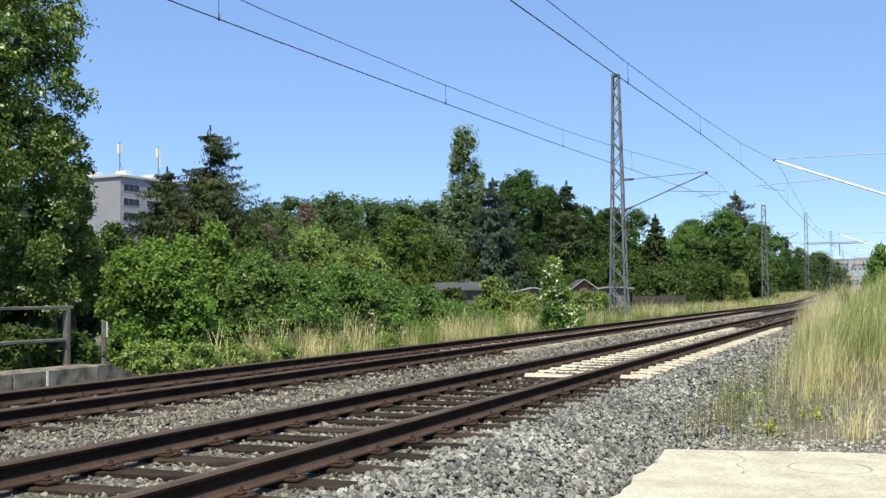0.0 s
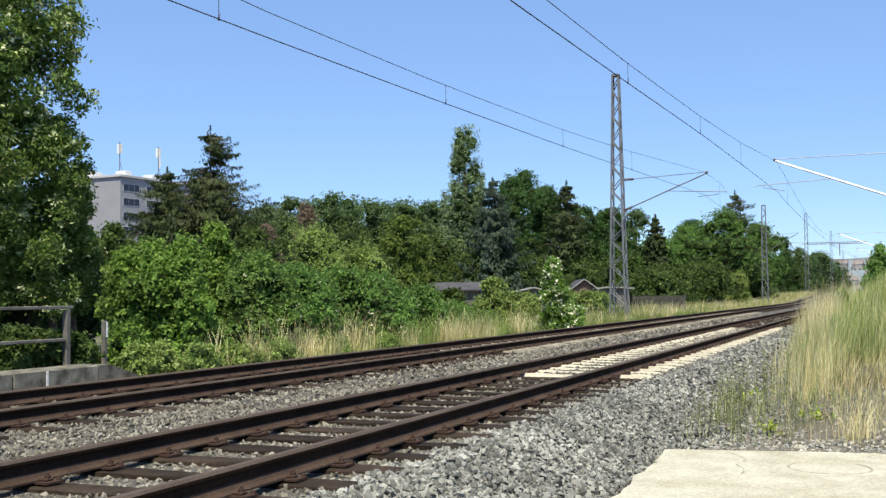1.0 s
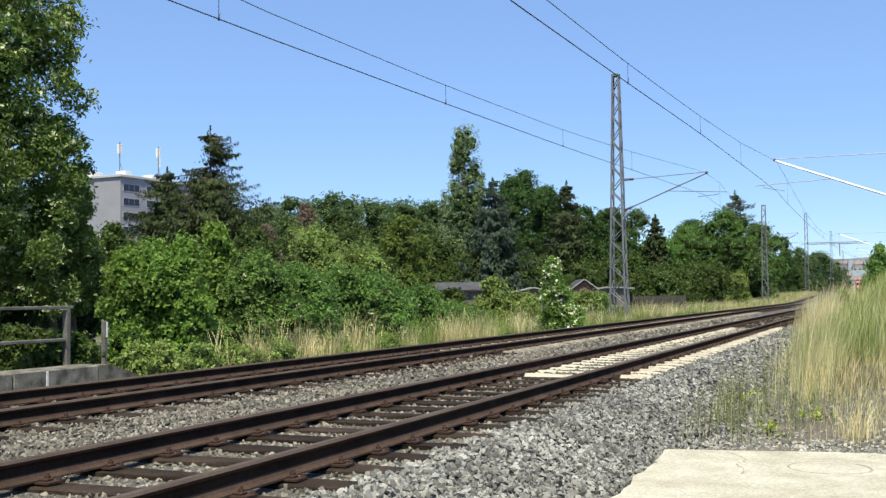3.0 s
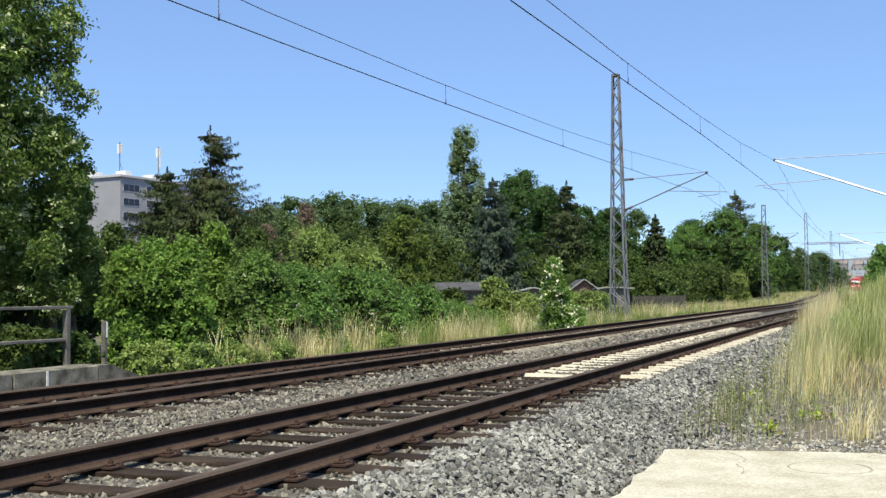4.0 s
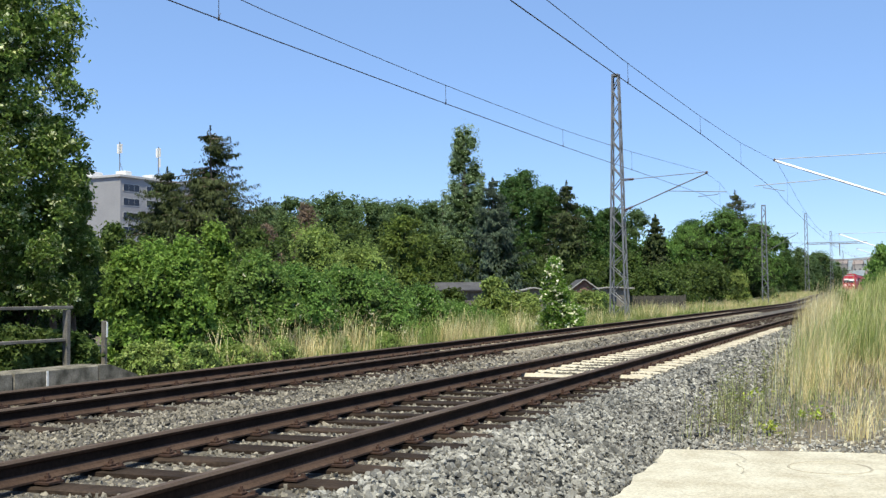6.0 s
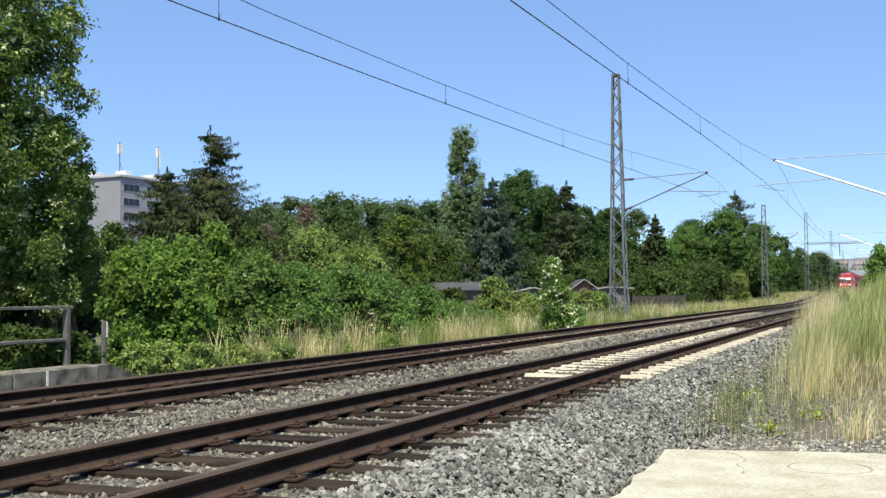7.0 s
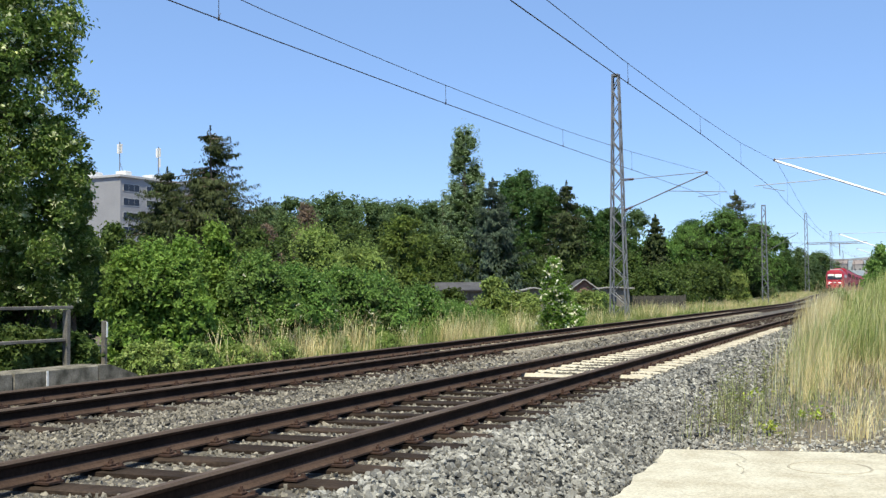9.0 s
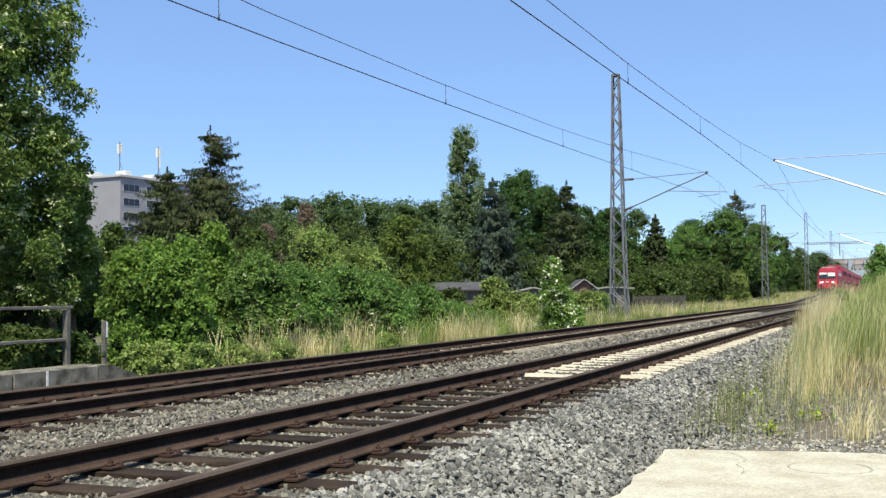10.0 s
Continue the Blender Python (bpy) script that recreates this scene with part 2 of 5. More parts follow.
def thing(name, m, label, category, group="", kind=""):
    ob = new(name)
    ob.matrix_world = m
    return tagged(ob, label, category, group, kind)


def box(bm, x0, x1, y0, y1, z0, z1, bevel=0.0, m=None):
    r = bmesh.ops.create_cube(bm, size=1)
    vs = r["verts"]
    for v in vs:
        v.co = Vector((x0 + (v.co.x + 0.5) * (x1 - x0), y0 + (v.co.y + 0.5) * (y1 - y0), z0 + (v.co.z + 0.5) * (z1 - z0)))
    if m is not None:
        bmesh.ops.transform(bm, matrix=m, verts=vs)
    if bevel:
        es = list({e for v in vs for e in v.link_edges})
        bmesh.ops.bevel(bm, geom=es, offset=bevel, segments=1, affect="EDGES")
    return bm


def tube(bm, pts, radii, sides=6):
    """A tapered tube through points."""
    pts = [Vector(p) for p in pts]
    if not hasattr(radii, "__len__"):
        radii = [radii] * len(pts)
    rings = []
    for i, p in enumerate(pts):
        d = (pts[min(i + 1, len(pts) - 1)] - pts[max(i - 1, 0)]).normalized()
        a = d.orthogonal().normalized() if abs(d.z) > 0.9 else d.cross(Vector((0, 0, 1))).normalized()
        b = d.cross(a)
        rings.append([bm.verts.new(p + (a * math.cos(6.28319 * k / sides) + b * math.sin(6.28319 * k / sides)) * radii[i]) for k in range(sides)])
    for r0, r1 in zip(rings, rings[1:]):
        for k in range(sides):
            bm.faces.new((r0[k], r0[(k + 1) % sides], r1[(k + 1) % sides], r1[k]))
    bm.faces.new(rings[0][::-1])
    bm.faces.new(rings[-1])
    return bm


def beam(bm, a, b, w):
    """A straight square bar."""
    return tube(bm, [a, b], w * 0.7, 4)


def unit(v):
    return v / np.maximum(np.linalg.norm(v, axis=-1, keepdims=True), 1e-9)


def leaf_cards(P, N, size, aspect=0.55, fold=0.18, U=None, spread=0.5):
    """Folded four-cornered leaves at P facing about N."""
    n = len(P)
    N = unit(N + rng.normal(0, spread, (n, 3)))
    if U is None:
        U = rng.normal(0, 1, (n, 3))
    U = unit(U - (U * N).sum(1, keepdims=True) * N)
    W = np.cross(N, U)
    s = (size * rng.uniform(0.6, 1.35, n))[:, None]
    V = np.empty((n, 4, 3))
    V[:, 0], V[:, 2] = P - U * s * 0.5, P + U * s * 0.5
    V[:, 1] = P + W * s * aspect * 0.5 + N * s * fold + U * s * 0.06
    V[:, 3] = P - W * s * aspect * 0.5 + N * s * fold + U * s * 0.06
    i = np.arange(n)[:, None] * 4
    F = np.concatenate([i + [0, 1, 2], i + [0, 2, 3]])
    return V.reshape(-1, 3), F


def merged(pieces):
    vs, fs, k = [], [], 0
    for v, f in pieces:
        vs.append(v)
        fs.append(f + k)
        k += len(v)
    return np.concatenate(vs), np.concatenate(fs)


def lobes_of(h, r, count, low, shape, even=False):
    """Clump centres and radii that make up a crown of height h and radius r, whose foot is at low."""
    z = rng.uniform(0, 1, count) ** 0.85
    a = rng.uniform(0, 6.2832, count)
    if even:
        z, a = (np.arange(count) + rng.random(count)) / count, np.arange(count) * 2.39996 + rng.normal(0, 0.25, count)
    if shape == "round":
        width = np.sqrt(np.clip(1 - np.clip(2 * z - 0.7, -0.45, 2) ** 2 / 1.75, 0.05, 1))
    elif shape == "tent":
        width = 1.0 - 0.66 * z
    elif shape == "mound":
        width = np.sqrt(np.clip(1 - z ** 2.2, 0.03, 1))
    else:
        width = np.clip(np.sin(np.clip(z * 0.93 + 0.07, 0, 1) * 3.1416), 0.02, 1) ** 0.55
    reach = np.sqrt(rng.uniform(0.12, 1, count)) * width
    lr = r * rng.uniform(0.24, 0.46, count) * (0.55 + 0.45 * width) * (34 / max(34, count)) ** 0.2
    rad = np.maximum(reach * r - lr * 0.75, 0)
    C = np.stack([np.cos(a) * rad, np.sin(a) * rad, low + z * (h - low)], 1)
    C[:, 2] = np.clip(C[:, 2], low + lr * 0.5, h - lr * 0.85)
    return C, lr


def crown_leaves(C, lr, count, size, flat=0.85, shell=0.36, aspect=0.62, droop=0.0, sprig=6):
    """Leaves spread through clumps, denser towards their outside and top."""
    w = lr ** 2
    sprigs = max(1, count // sprig)
    k = rng.choice(len(C), sprigs, p=w / w.sum())
    d = unit(rng.normal(0, 1, (sprigs, 3)) + [0, 0, 0.25])
    f = 1 - shell * rng.uniform(0, 1, sprigs) ** 1.6 + np.where(rng.random(sprigs) < 0.1, rng.uniform(0.05, 0.32, sprigs), 0)
    bumpy = 1 + 0.22 * np.sin(d[:, 0] * 5 + k) * np.sin(d[:, 1] * 6 + 2 * k)
    P = C[k] + d * (lr[k] * f * bumpy)[:, None] * [1, 1, flat]
    P = np.repeat(P, sprig, 0) + rng.normal(0, size * 0.62, (sprigs * sprig, 3)) * [1, 1, 0.7]
    N = np.repeat(d * 0.7 + rng.normal(0, 0.45, d.shape), sprig, 0) + np.array([0, 0, 0.55 - droop])
    return leaf_cards(P, N, size, aspect, spread=0.6)


def limbs_mesh(h, r, C, lr, girth, low):
    """A tapered trunk with limbs that reach into the clumps."""
    bm = bmesh.new()
    top = h * 0.8
    trunk = [(0.04 * math.sin(k * 1.7) * h * 0.15, 0.04 * math.cos(k * 2.1) * h * 0.15, top * k / 6) for k in range(7)]
    tube(bm, trunk, [girth * (1.25 if k == 0 else 1 - 0.14 * k) for k in range(7)], 8)
    order = np.argsort(-lr)[: min(22, len(C))]
    for i in order:
        c = C[i]
        z0 = min(top * 0.9, max(low * 0.6, c[2] - 0.6 * math.hypot(c[0], c[1]) - 0.2))
        j = min(5, int(z0 / top * 6))
        a = Vector(trunk[j]).lerp(Vector(trunk[j + 1]), z0 / top * 6 - j)
        mid = a.lerp(Vector(c), 0.55) + Vector((0, 0, 0.06 * h * 0.3))
        tube(bm, [a, mid, c], [girth * 0.38, girth * 0.24, girth * 0.08], 5)
    return bm


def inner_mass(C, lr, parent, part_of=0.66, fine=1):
    """Blobs for each clump's inner foliage, shade put in their dark colour, closing the crown behind its outer leaves.
    """
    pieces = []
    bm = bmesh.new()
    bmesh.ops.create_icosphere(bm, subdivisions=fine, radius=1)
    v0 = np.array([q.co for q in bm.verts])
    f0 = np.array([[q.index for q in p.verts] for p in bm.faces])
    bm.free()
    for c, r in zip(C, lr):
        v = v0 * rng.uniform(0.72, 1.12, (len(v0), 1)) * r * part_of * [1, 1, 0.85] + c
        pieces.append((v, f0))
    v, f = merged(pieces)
    return part_mesh("inner_foliage", raw_mesh("inner_foliage", v, f, L_core), None, parent, "rough blobs filling the crown, coloured dark for its inner shade")


def broad_tree(x, y, z, h, r, leaves, count, size, label, shape="round", low=0.18, lobes=46, girth=0.0, pale=None, inner=0.66, shell=0.36, aspect=0.62, lump=1.0):
    t = thing("tree", pose(x, y, z), label, "tree")
    C, lr = lobes_of(h, r, lobes, h * low, shape, lump < 1)
    lr = lr * lump
    part("trunk", limbs_mesh(h, r, C, lr, girth or 0.035 * h * 0.45, h * low), M_bark, t)
    v, f = crown_leaves(C, lr, count, size, shell=shell, aspect=aspect)
    crown = part_mesh("crown", raw_mesh("crown", v, f, leaves), None, t)
    deep = np.hypot(C[:, 0], C[:, 1]) < (0.5 * r if y < 30 else 9 * r)
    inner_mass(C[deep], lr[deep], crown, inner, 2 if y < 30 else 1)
    if pale:
        v, f = crown_leaves(C, lr * 1.06, pale[1], pale[2], shell=0.1, aspect=0.85, sprig=9)
        part_mesh("blossom", raw_mesh("blossom", v, f, pale[0]), None, crown, "small cream-white clusters in the crown")
    return t


def bush(x, y, z, h, r, leaves, count, size, label, shape="mound", lobes=30, pale=None, shoots=60, long_shoots=1.0):
    """A shrub of many stems whose leaves reach the ground, with shoots standing out of its outline."""
    t = thing("bush", pose(x, y, z), label, "bush")
    C, lr = lobes_of(h, r, lobes, 0.0, shape)
    bm = bmesh.new()
    for i in range(min(14, lobes)):
        c = Vector(C[i])
        tube(bm, [(c.x * 0.25, c.y * 0.25, 0), c * 0.55, c], [0.03, 0.02, 0.008], 4)
    part("stem", bm, M_bark, t)
    bits = [crown_leaves(C, lr, count, size)]
    if shoots:
        n = 9
        i = rng.choice(len(C), shoots)
        d = unit(np.stack([rng.normal(0, 0.5, shoots), rng.normal(0, 0.5, shoots), rng.uniform(0.5, 1.3, shoots)], 1))
        start = C[i] + d * (lr[i] * 0.7)[:, None]
        reach = lr[i] * rng.uniform(0.3, 0.75, shoots) * long_shoots
        s = np.linspace(0, 1, n)[None, :, None]
        P = (start[:, None] + d[:, None] * s * reach[:, None, None]).reshape(-1, 3) + rng.normal(0, size * 0.35, (shoots * n, 3))
        bits.append(leaf_cards(P, np.repeat(d, n, 0) * 0.3 + [0, 0, 0.6], size * 0.9, 0.5, spread=0.8))
    v, f = merged(bits)
    crown = part_mesh("foliage", raw_mesh("foliage", v, f, leaves), None, t)
    if leaves is not L_dead:
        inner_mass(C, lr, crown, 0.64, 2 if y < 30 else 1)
    if pale:
        v, f = crown_leaves(C, lr * 1.25, pale[1], pale[2], shell=0.1, aspect=0.9, sprig=4)
        part_mesh("blossom", raw_mesh("blossom", v, f, pale[0]), None, crown, "flat clusters of creamy white blossom")
    return t


def conifer(x, y, z, h, r, needles, label, whorls=24, per=8, droop=0.34, size=0.34, ragged=0.3, fine=34):
    """A spruce: separate tiers of drooping boughs with upturned tips and hanging twigs."""
    t = thing("conifer", pose(x, y, z), label, "conifer")
    bm = bmesh.new()
    tube(bm, [(0, 0, 0), (0.01 * h, 0, h * 0.5), (0, 0, h * 0.985)], [0.02 * h, 0.011 * h, 0.001 * h], 7)
    pieces = []
    for w in range(whorls):
        part_up = w / whorls
        zz = h * (0.06 + 0.93 * part_up)
        length = (r * (1 - part_up) ** 0.68 + 0.012 * h) * rng.uniform(1 - 0.6 * ragged, 1 + 0.6 * ragged)
        turn = rng.uniform(0, 6.2832)
        for k in range(per if part_up < 0.75 else 5):
            a = turn + 6.2832 * k / per + rng.normal(0, 0.2)
            ln = length * rng.uniform(1 - ragged, 1 + ragged) * (1.25 if rng.random() < 0.15 else 1)
            z1 = zz + rng.normal(0, 0.012) * h
            s = np.linspace(0.1, 1, fine)
            out = np.array([math.cos(a), math.sin(a), 0])
            line = out * (s * ln)[:, None]
            line[:, 2] = z1 + ln * (0.12 * s - droop * s ** 1.5 + 0.22 * s ** 4)
            tube(bm, [tuple(line[0]), tuple(line[fine // 3]), tuple(line[fine * 2 // 3])], [0.005 * h, 0.003 * h, 0.001 * h], 4)
            side = np.array([-out[1], out[0], 0])
            P, u = np.repeat(line, 5, 0), np.repeat(s, 5)
            m = len(P)
            P = P + side * (rng.normal(0, 1, m) * (0.2 * ln * (1.08 - u) + 0.06))[:, None]
            P[:, 2] -= np.abs(rng.normal(0, 1, m)) * (0.045 * h * (1.1 - 0.75 * u) * (1 - 0.6 * part_up))
            U = out * 0.45 + side * rng.normal(0, 0.35, m)[:, None] - np.array([0, 0, 0.8])
            pieces.append(leaf_cards(P, np.tile(out * 0.7 + [0, 0, 0.5], (m, 1)), size * (1 - 0.5 * part_up), 0.3, 0.05, U, 0.4))
    top = np.stack([rng.normal(0, 0.004 * h, 60), rng.normal(0, 0.004 * h, 60), h * rng.uniform(0.9, 1.0, 60)], 1)
    top[:, :2] *= 50 * (1.0 - top[:, 2:] / h)
    pieces.append(leaf_cards(top, rng.normal(0, 1, (60, 3)), size * 0.7, 0.3, 0.05, np.tile([0, 0, 1.0], (60, 1)) + rng.normal(0, 0.5, (60, 3))))
    part("trunk", bm, M_bark, t)
    v, f = merged(pieces)
    crown = part_mesh("crown", raw_mesh("crown", v, f, needles), None, t)
    k = np.arange(14)
    C = np.stack([rng.normal(0, 0.05 * r, 14), rng.normal(0, 0.05 * r, 14), h * (0.06 + 0.8 * k / 14)], 1)
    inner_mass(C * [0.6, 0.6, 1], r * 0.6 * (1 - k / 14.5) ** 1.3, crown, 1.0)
    return t


def poplar(x, y, z, h, r, label, count, size):
    """A columnar crown of steep clumps, broad below and blunt at the top."""
    t = thing("poplar_tree", pose(x, y, z), label, "tree")
    n = 150
    zz = rng.uniform(0.06, 0.975, n)
    width = np.interp(zz, [0, 0.3, 0.5, 0.64, 0.8, 0.93, 1.0], [0.8, 1.1, 1.05, 0.88, 0.76, 0.62, 0.3])
    a = rng.uniform(0, 6.28, n)
    rad = np.sqrt(rng.uniform(0, 1, n)) * r * 0.8 * width
    C = np.stack([np.cos(a) * rad, np.sin(a) * rad, zz * h], 1)
    lr = r * 0.33 * rng.uniform(0.7, 1.25, n) * (0.5 + 0.5 * width)
    C[:, 2] = np.minimum(C[:, 2], h - lr * 1.5)
    bm = bmesh.new()
    tube(bm, [(0, 0, 0), (0.1, 0, h * 0.5), (0, 0, h * 0.95)], [0.3 * r * 0.5, 0.2 * r * 0.5, 0.03], 7)
    for i in range(24):
        c = Vector(C[i])
        tube(bm, [(0, 0, c.z * 0.6), (c.x * 0.7, c.y * 0.7, c.z * 0.8), c], [0.08, 0.05, 0.02], 4)
    part("trunk", bm, M_bark, t)
    v, f = crown_leaves(C, lr, count, size, flat=2.0, shell=0.5)
    crown = part_mesh("crown", raw_mesh("crown", v, f, L_poplar), None, t)
    inner_mass(C * [0.9, 0.9, 1], lr, crown, 0.8)
    return t


# ---- ground and track bed ----
def ground_z(x, y):
    x, y = np.asarray(x, float), np.asarray(y, float)
    x = x - bend(np.minimum(y, 560))
    z = np.full(np.broadcast(x, y).shape, -0.30)
    right = np.interp(x, [-3.05, -2.1, -1.65, -1.2, 0.5, 4, 12], [0, -0.26, 0.08, 0.2, 0.8, 1.0, 1.1])
    near = np.interp(y, [10, 13, 22, 36], [0, 0.2, 0.55, 1.5])
    bank = np.where(x > -2.1, -0.26 + (right + 0.26) * near, right)
    z = np.where(x > -3.05, z + bank, z)
    z = np.where(x < -10.6, np.interp(x, [-30, -12, -10.6], [-0.35, -0.32, -0.30]), z)
    return z + rise(y) * 1.0


def build_ground():
    xs = np.unique(np.concatenate([np.array([-3000, -1000, -400, -200, -120, -80, -60]), np.arange(-45, 14.1, 0.5), np.arange(-3.2, 0.6, 0.12), np.array([20, 40, 100, 400, 1500])]))
    ys = np.unique(np.concatenate([np.array([-1500, -300, -60, -20]), np.arange(-8, 60, 0.5), np.arange(60, 200, 3), np.array([220, 260, 320, 360, 420, 480, 560, 700, 1500, 4000])]))
    X, Y = np.meshgrid(xs, ys)
    Z = ground_z(X, Y) + 0.025 * np.sin(X * 2.7 + Y) * np.sin(Y * 1.9) * (np.abs(X + 6.5) > 4.3)
    i = np.arange(X.size).reshape(X.shape)
    F = np.stack([i[:-1, :-1], i[:-1, 1:], i[1:, 1:], i[1:, :-1]], -1).reshape(-1, 4)
    ob = new("ground", raw_mesh("ground", np.stack([X, Y, Z], -1).reshape(-1, 3), F, M_ground, True))
    tagged(ob, "dry brown soil with sparse grass beside the railway", "ground", kind="structure")
    xs = np.array([-10.9, -10.3, -9.4, -8, -6.6, -5, -3.4, -3.0, -2.6, -2.25, -2.0])
    zs = np.array([-0.34, -0.24, -0.23, -0.225, -0.22, -0.23, -0.23, -0.24, -0.35, -0.46, -0.58])
    ys = np.concatenate([np.arange(-8, 60, 1.0), np.arange(60, 561, 5.0)])
    X, Y = np.meshgrid(xs, ys)
    Z = np.broadcast_to(zs, X.shape) + rise(Y) + 0.012
    i = np.arange(X.size).reshape(X.shape)
    F = np.stack([i[:-1, :-1], i[:-1, 1:], i[1:, 1:], i[1:, :-1]], -1).reshape(-1, 4)
    bed = new("track_bed", raw_mesh("track_bed", np.stack([X + bend(Y), Y, Z], -1).reshape(-1, 3), F, M_bed, True))
    tagged(bed, "grey crushed stone ballast bed under two railway tracks", "ballast", kind="structure")


def stone_shape(seed, corners=9):
    r = np.random.default_rng(seed)
    bm = bmesh.new()
    for _ in range(corners):
        d = r.normal(0, 1, 3)
        bm.verts.new(d / np.linalg.norm(d) * r.uniform(0.42, 0.6))
    hull_of = bmesh.ops.convex_hull(bm, input=bm.verts)
    bmesh.ops.delete(bm, geom=[g for g in hull_of["geom_interior"] if isinstance(g, bmesh.types.BMVert)], context="VERTS")
    bm.verts.index_update()
    v = np.array([q.co for q in bm.verts])
    f = np.array([[q.index for q in p.verts] for p in bm.faces])
    bm.free()
    return v * r.uniform(0.6, 1.1, 3), f


def bed_z(x, y):
    return np.interp(x, [-10.9, -10.3, -9.4, -8, -6.6, -5, -3.4, -3.0, -2.6, -2.25, -2.0, -1.2], [-0.32, -0.225, -0.22, -0.21, -0.20, -0.222, -0.215, -0.215, -0.33, -0.44, -0.56, -0.56]) + rise(y)


def scatter_stones(name, material, bands, size, label, lift=0.4):
    fine_shapes, plain_shapes = [stone_shape(s) for s in range(6)], [stone_shape(s, 7) for s in range(6)]
    pieces = []
    for x0, x1, y0, y1, n, k in bands:
        shapes = fine_shapes if y0 < 9 else plain_shapes
        x, y = rng.uniform(x0, x1, n), rng.uniform(y0, y1, n)
        on_rail = np.zeros(n, bool)
        for rx in RAILS:
            on_rail |= np.abs(x - rx) < 0.10
        for centre, line in SLEEPERS:
            near = np.abs(y[:, None] - np.asarray(line)[None]).min(1) < 0.12
            on_rail |= near & (np.abs(x - centre) < 1.27)
        on_rail |= (np.abs(x + 4.5525) < 1.3) & (y > NEAR_CONCRETE[0]) & (y < NEAR_CONCRETE[1])
        x, y = x[~on_rail], y[~on_rail]
        n = len(x)
        s = size * k * rng.uniform(0.6, 1.45, n)
        z = np.where(x > -2.1, np.maximum(bed_z(x, y), ground_z(x, y)), bed_z(x, y)) + s * lift * rng.uniform(-0.6, 1.0, n)
        q = rng.normal(0, 1, (n, 4))
        q /= np.linalg.norm(q, axis=1, keepdims=True)
        w, a, b, c = q.T
        R = np.stack([1 - 2 * (b * b + c * c), 2 * (a * b - c * w), 2 * (a * c + b * w), 2 * (a * b + c * w), 1 - 2 * (a * a + c * c), 2 * (b * c - a * w), 2 * (a * c - b * w), 2 * (b * c + a * w), 1 - 2 * (a * a + b * b)], -1).reshape(n, 3, 3)
        which = rng.integers(0, 6, n)
        for i, (v, f) in enumerate(shapes):
            sel = which == i
            V = np.einsum("nij,kj->nki", R[sel], v) * s[sel][:, None, None] + np.stack([x, y, z], -1)[sel][:, None]
            base = (np.arange(sel.sum()) * len(v))[:, None, None]
            pieces.append((V.reshape(-1, 3), (f[None] + base).reshape(-1, 3)))
    v, f = merged(pieces)
    ob = new(name, raw_mesh(name, v, f, material))
    tagged(ob, label, "ballast", kind="stuff")


def sleeper_line(y, concrete):
    line = []
    while y < 100:
        line.append(y)
        y += 0.67 if concrete[0] <= y <= concrete[1] else 0.65
    return line


NEAR_CONCRETE, FAR_CONCRETE = (15.7, 39.0), (22.0, 70.0)
SLEEPERS = ((-4.5525, sleeper_line(-0.2, NEAR_CONCRETE)), (-8.6225, sleeper_line(2.2, FAR_CONCRETE)))
RAILS = (-3.80, -5.305, -7.87, -9.375)
RAIL_PROFILE = ((-0.065, -0.165), (0.065, -0.165), (0.065, -0.152), (0.03, -0.134), (0.012, -0.105), (0.008, -0.05), (0.034, -0.038), (0.036, -0.018), (0.024, 0.0), (-0.024, 0.0), (-0.036, -0.018), (-0.034, -0.038), (-0.008, -0.05), (-0.012, -0.105), (-0.03, -0.134), (-0.065, -0.152))


def build_rail(x, parent):
    ys = np.concatenate([np.arange(-6, 56, 4.0), np.arange(56, 180, 4.0), np.arange(180, 561, 10.0)])
    n, k = len(ys), len(RAIL_PROFILE)
    V = np.array([[(x + px + bend(y), y, pz + rise(y)) for px, pz in RAIL_PROFILE] for y in ys]).reshape(-1, 3)
    F = np.array([[i * k + j, i * k + (j + 1) % k, (i + 1) * k + (j + 1) % k, (i + 1) * k + j] for i in range(n - 1) for j in range(k)])
    me = raw_mesh("rail", V, F, M_rust)
    me.materials.append(M_head)
    me.materials.append(M_web)
    # Web, head underside and head sides take the grease colour darkened for shade
    shiny = np.zeros(len(F), np.int32)
    for i in range(len(F)):
        if i % k in (7, 8, 9):
            shiny[i] = 1
        elif i % k in (4, 5, 6, 10, 11, 12):
            shiny[i] = 2
    me.polygons.foreach_set("material_index", shiny)
    return part_mesh("rail", me, None, parent, "rust-brown steel rail with a worn running head")


def sleeper_timber(seed):
    r = random.Random(seed)
    bm = bmesh.new()
    box(bm, -1.3, 1.3, -0.13, 0.13, -0.17, 0.0, 0.012)
    bmesh.ops.subdivide_edges(bm, edges=[e for e in bm.edges if abs(e.verts[0].co.x - e.verts[1].co.x) > 2], cuts=5)
    for v in bm.verts:
        v.co += Vector((r.uniform(-0.012, 0.012), r.uniform(-0.01, 0.01), r.uniform(-0.012, 0.002)))
    me = bpy.data.meshes.new("sleeper")
    bm.to_mesh(me)
    bm.free()
    me.materials.append(M_timber)
    return me


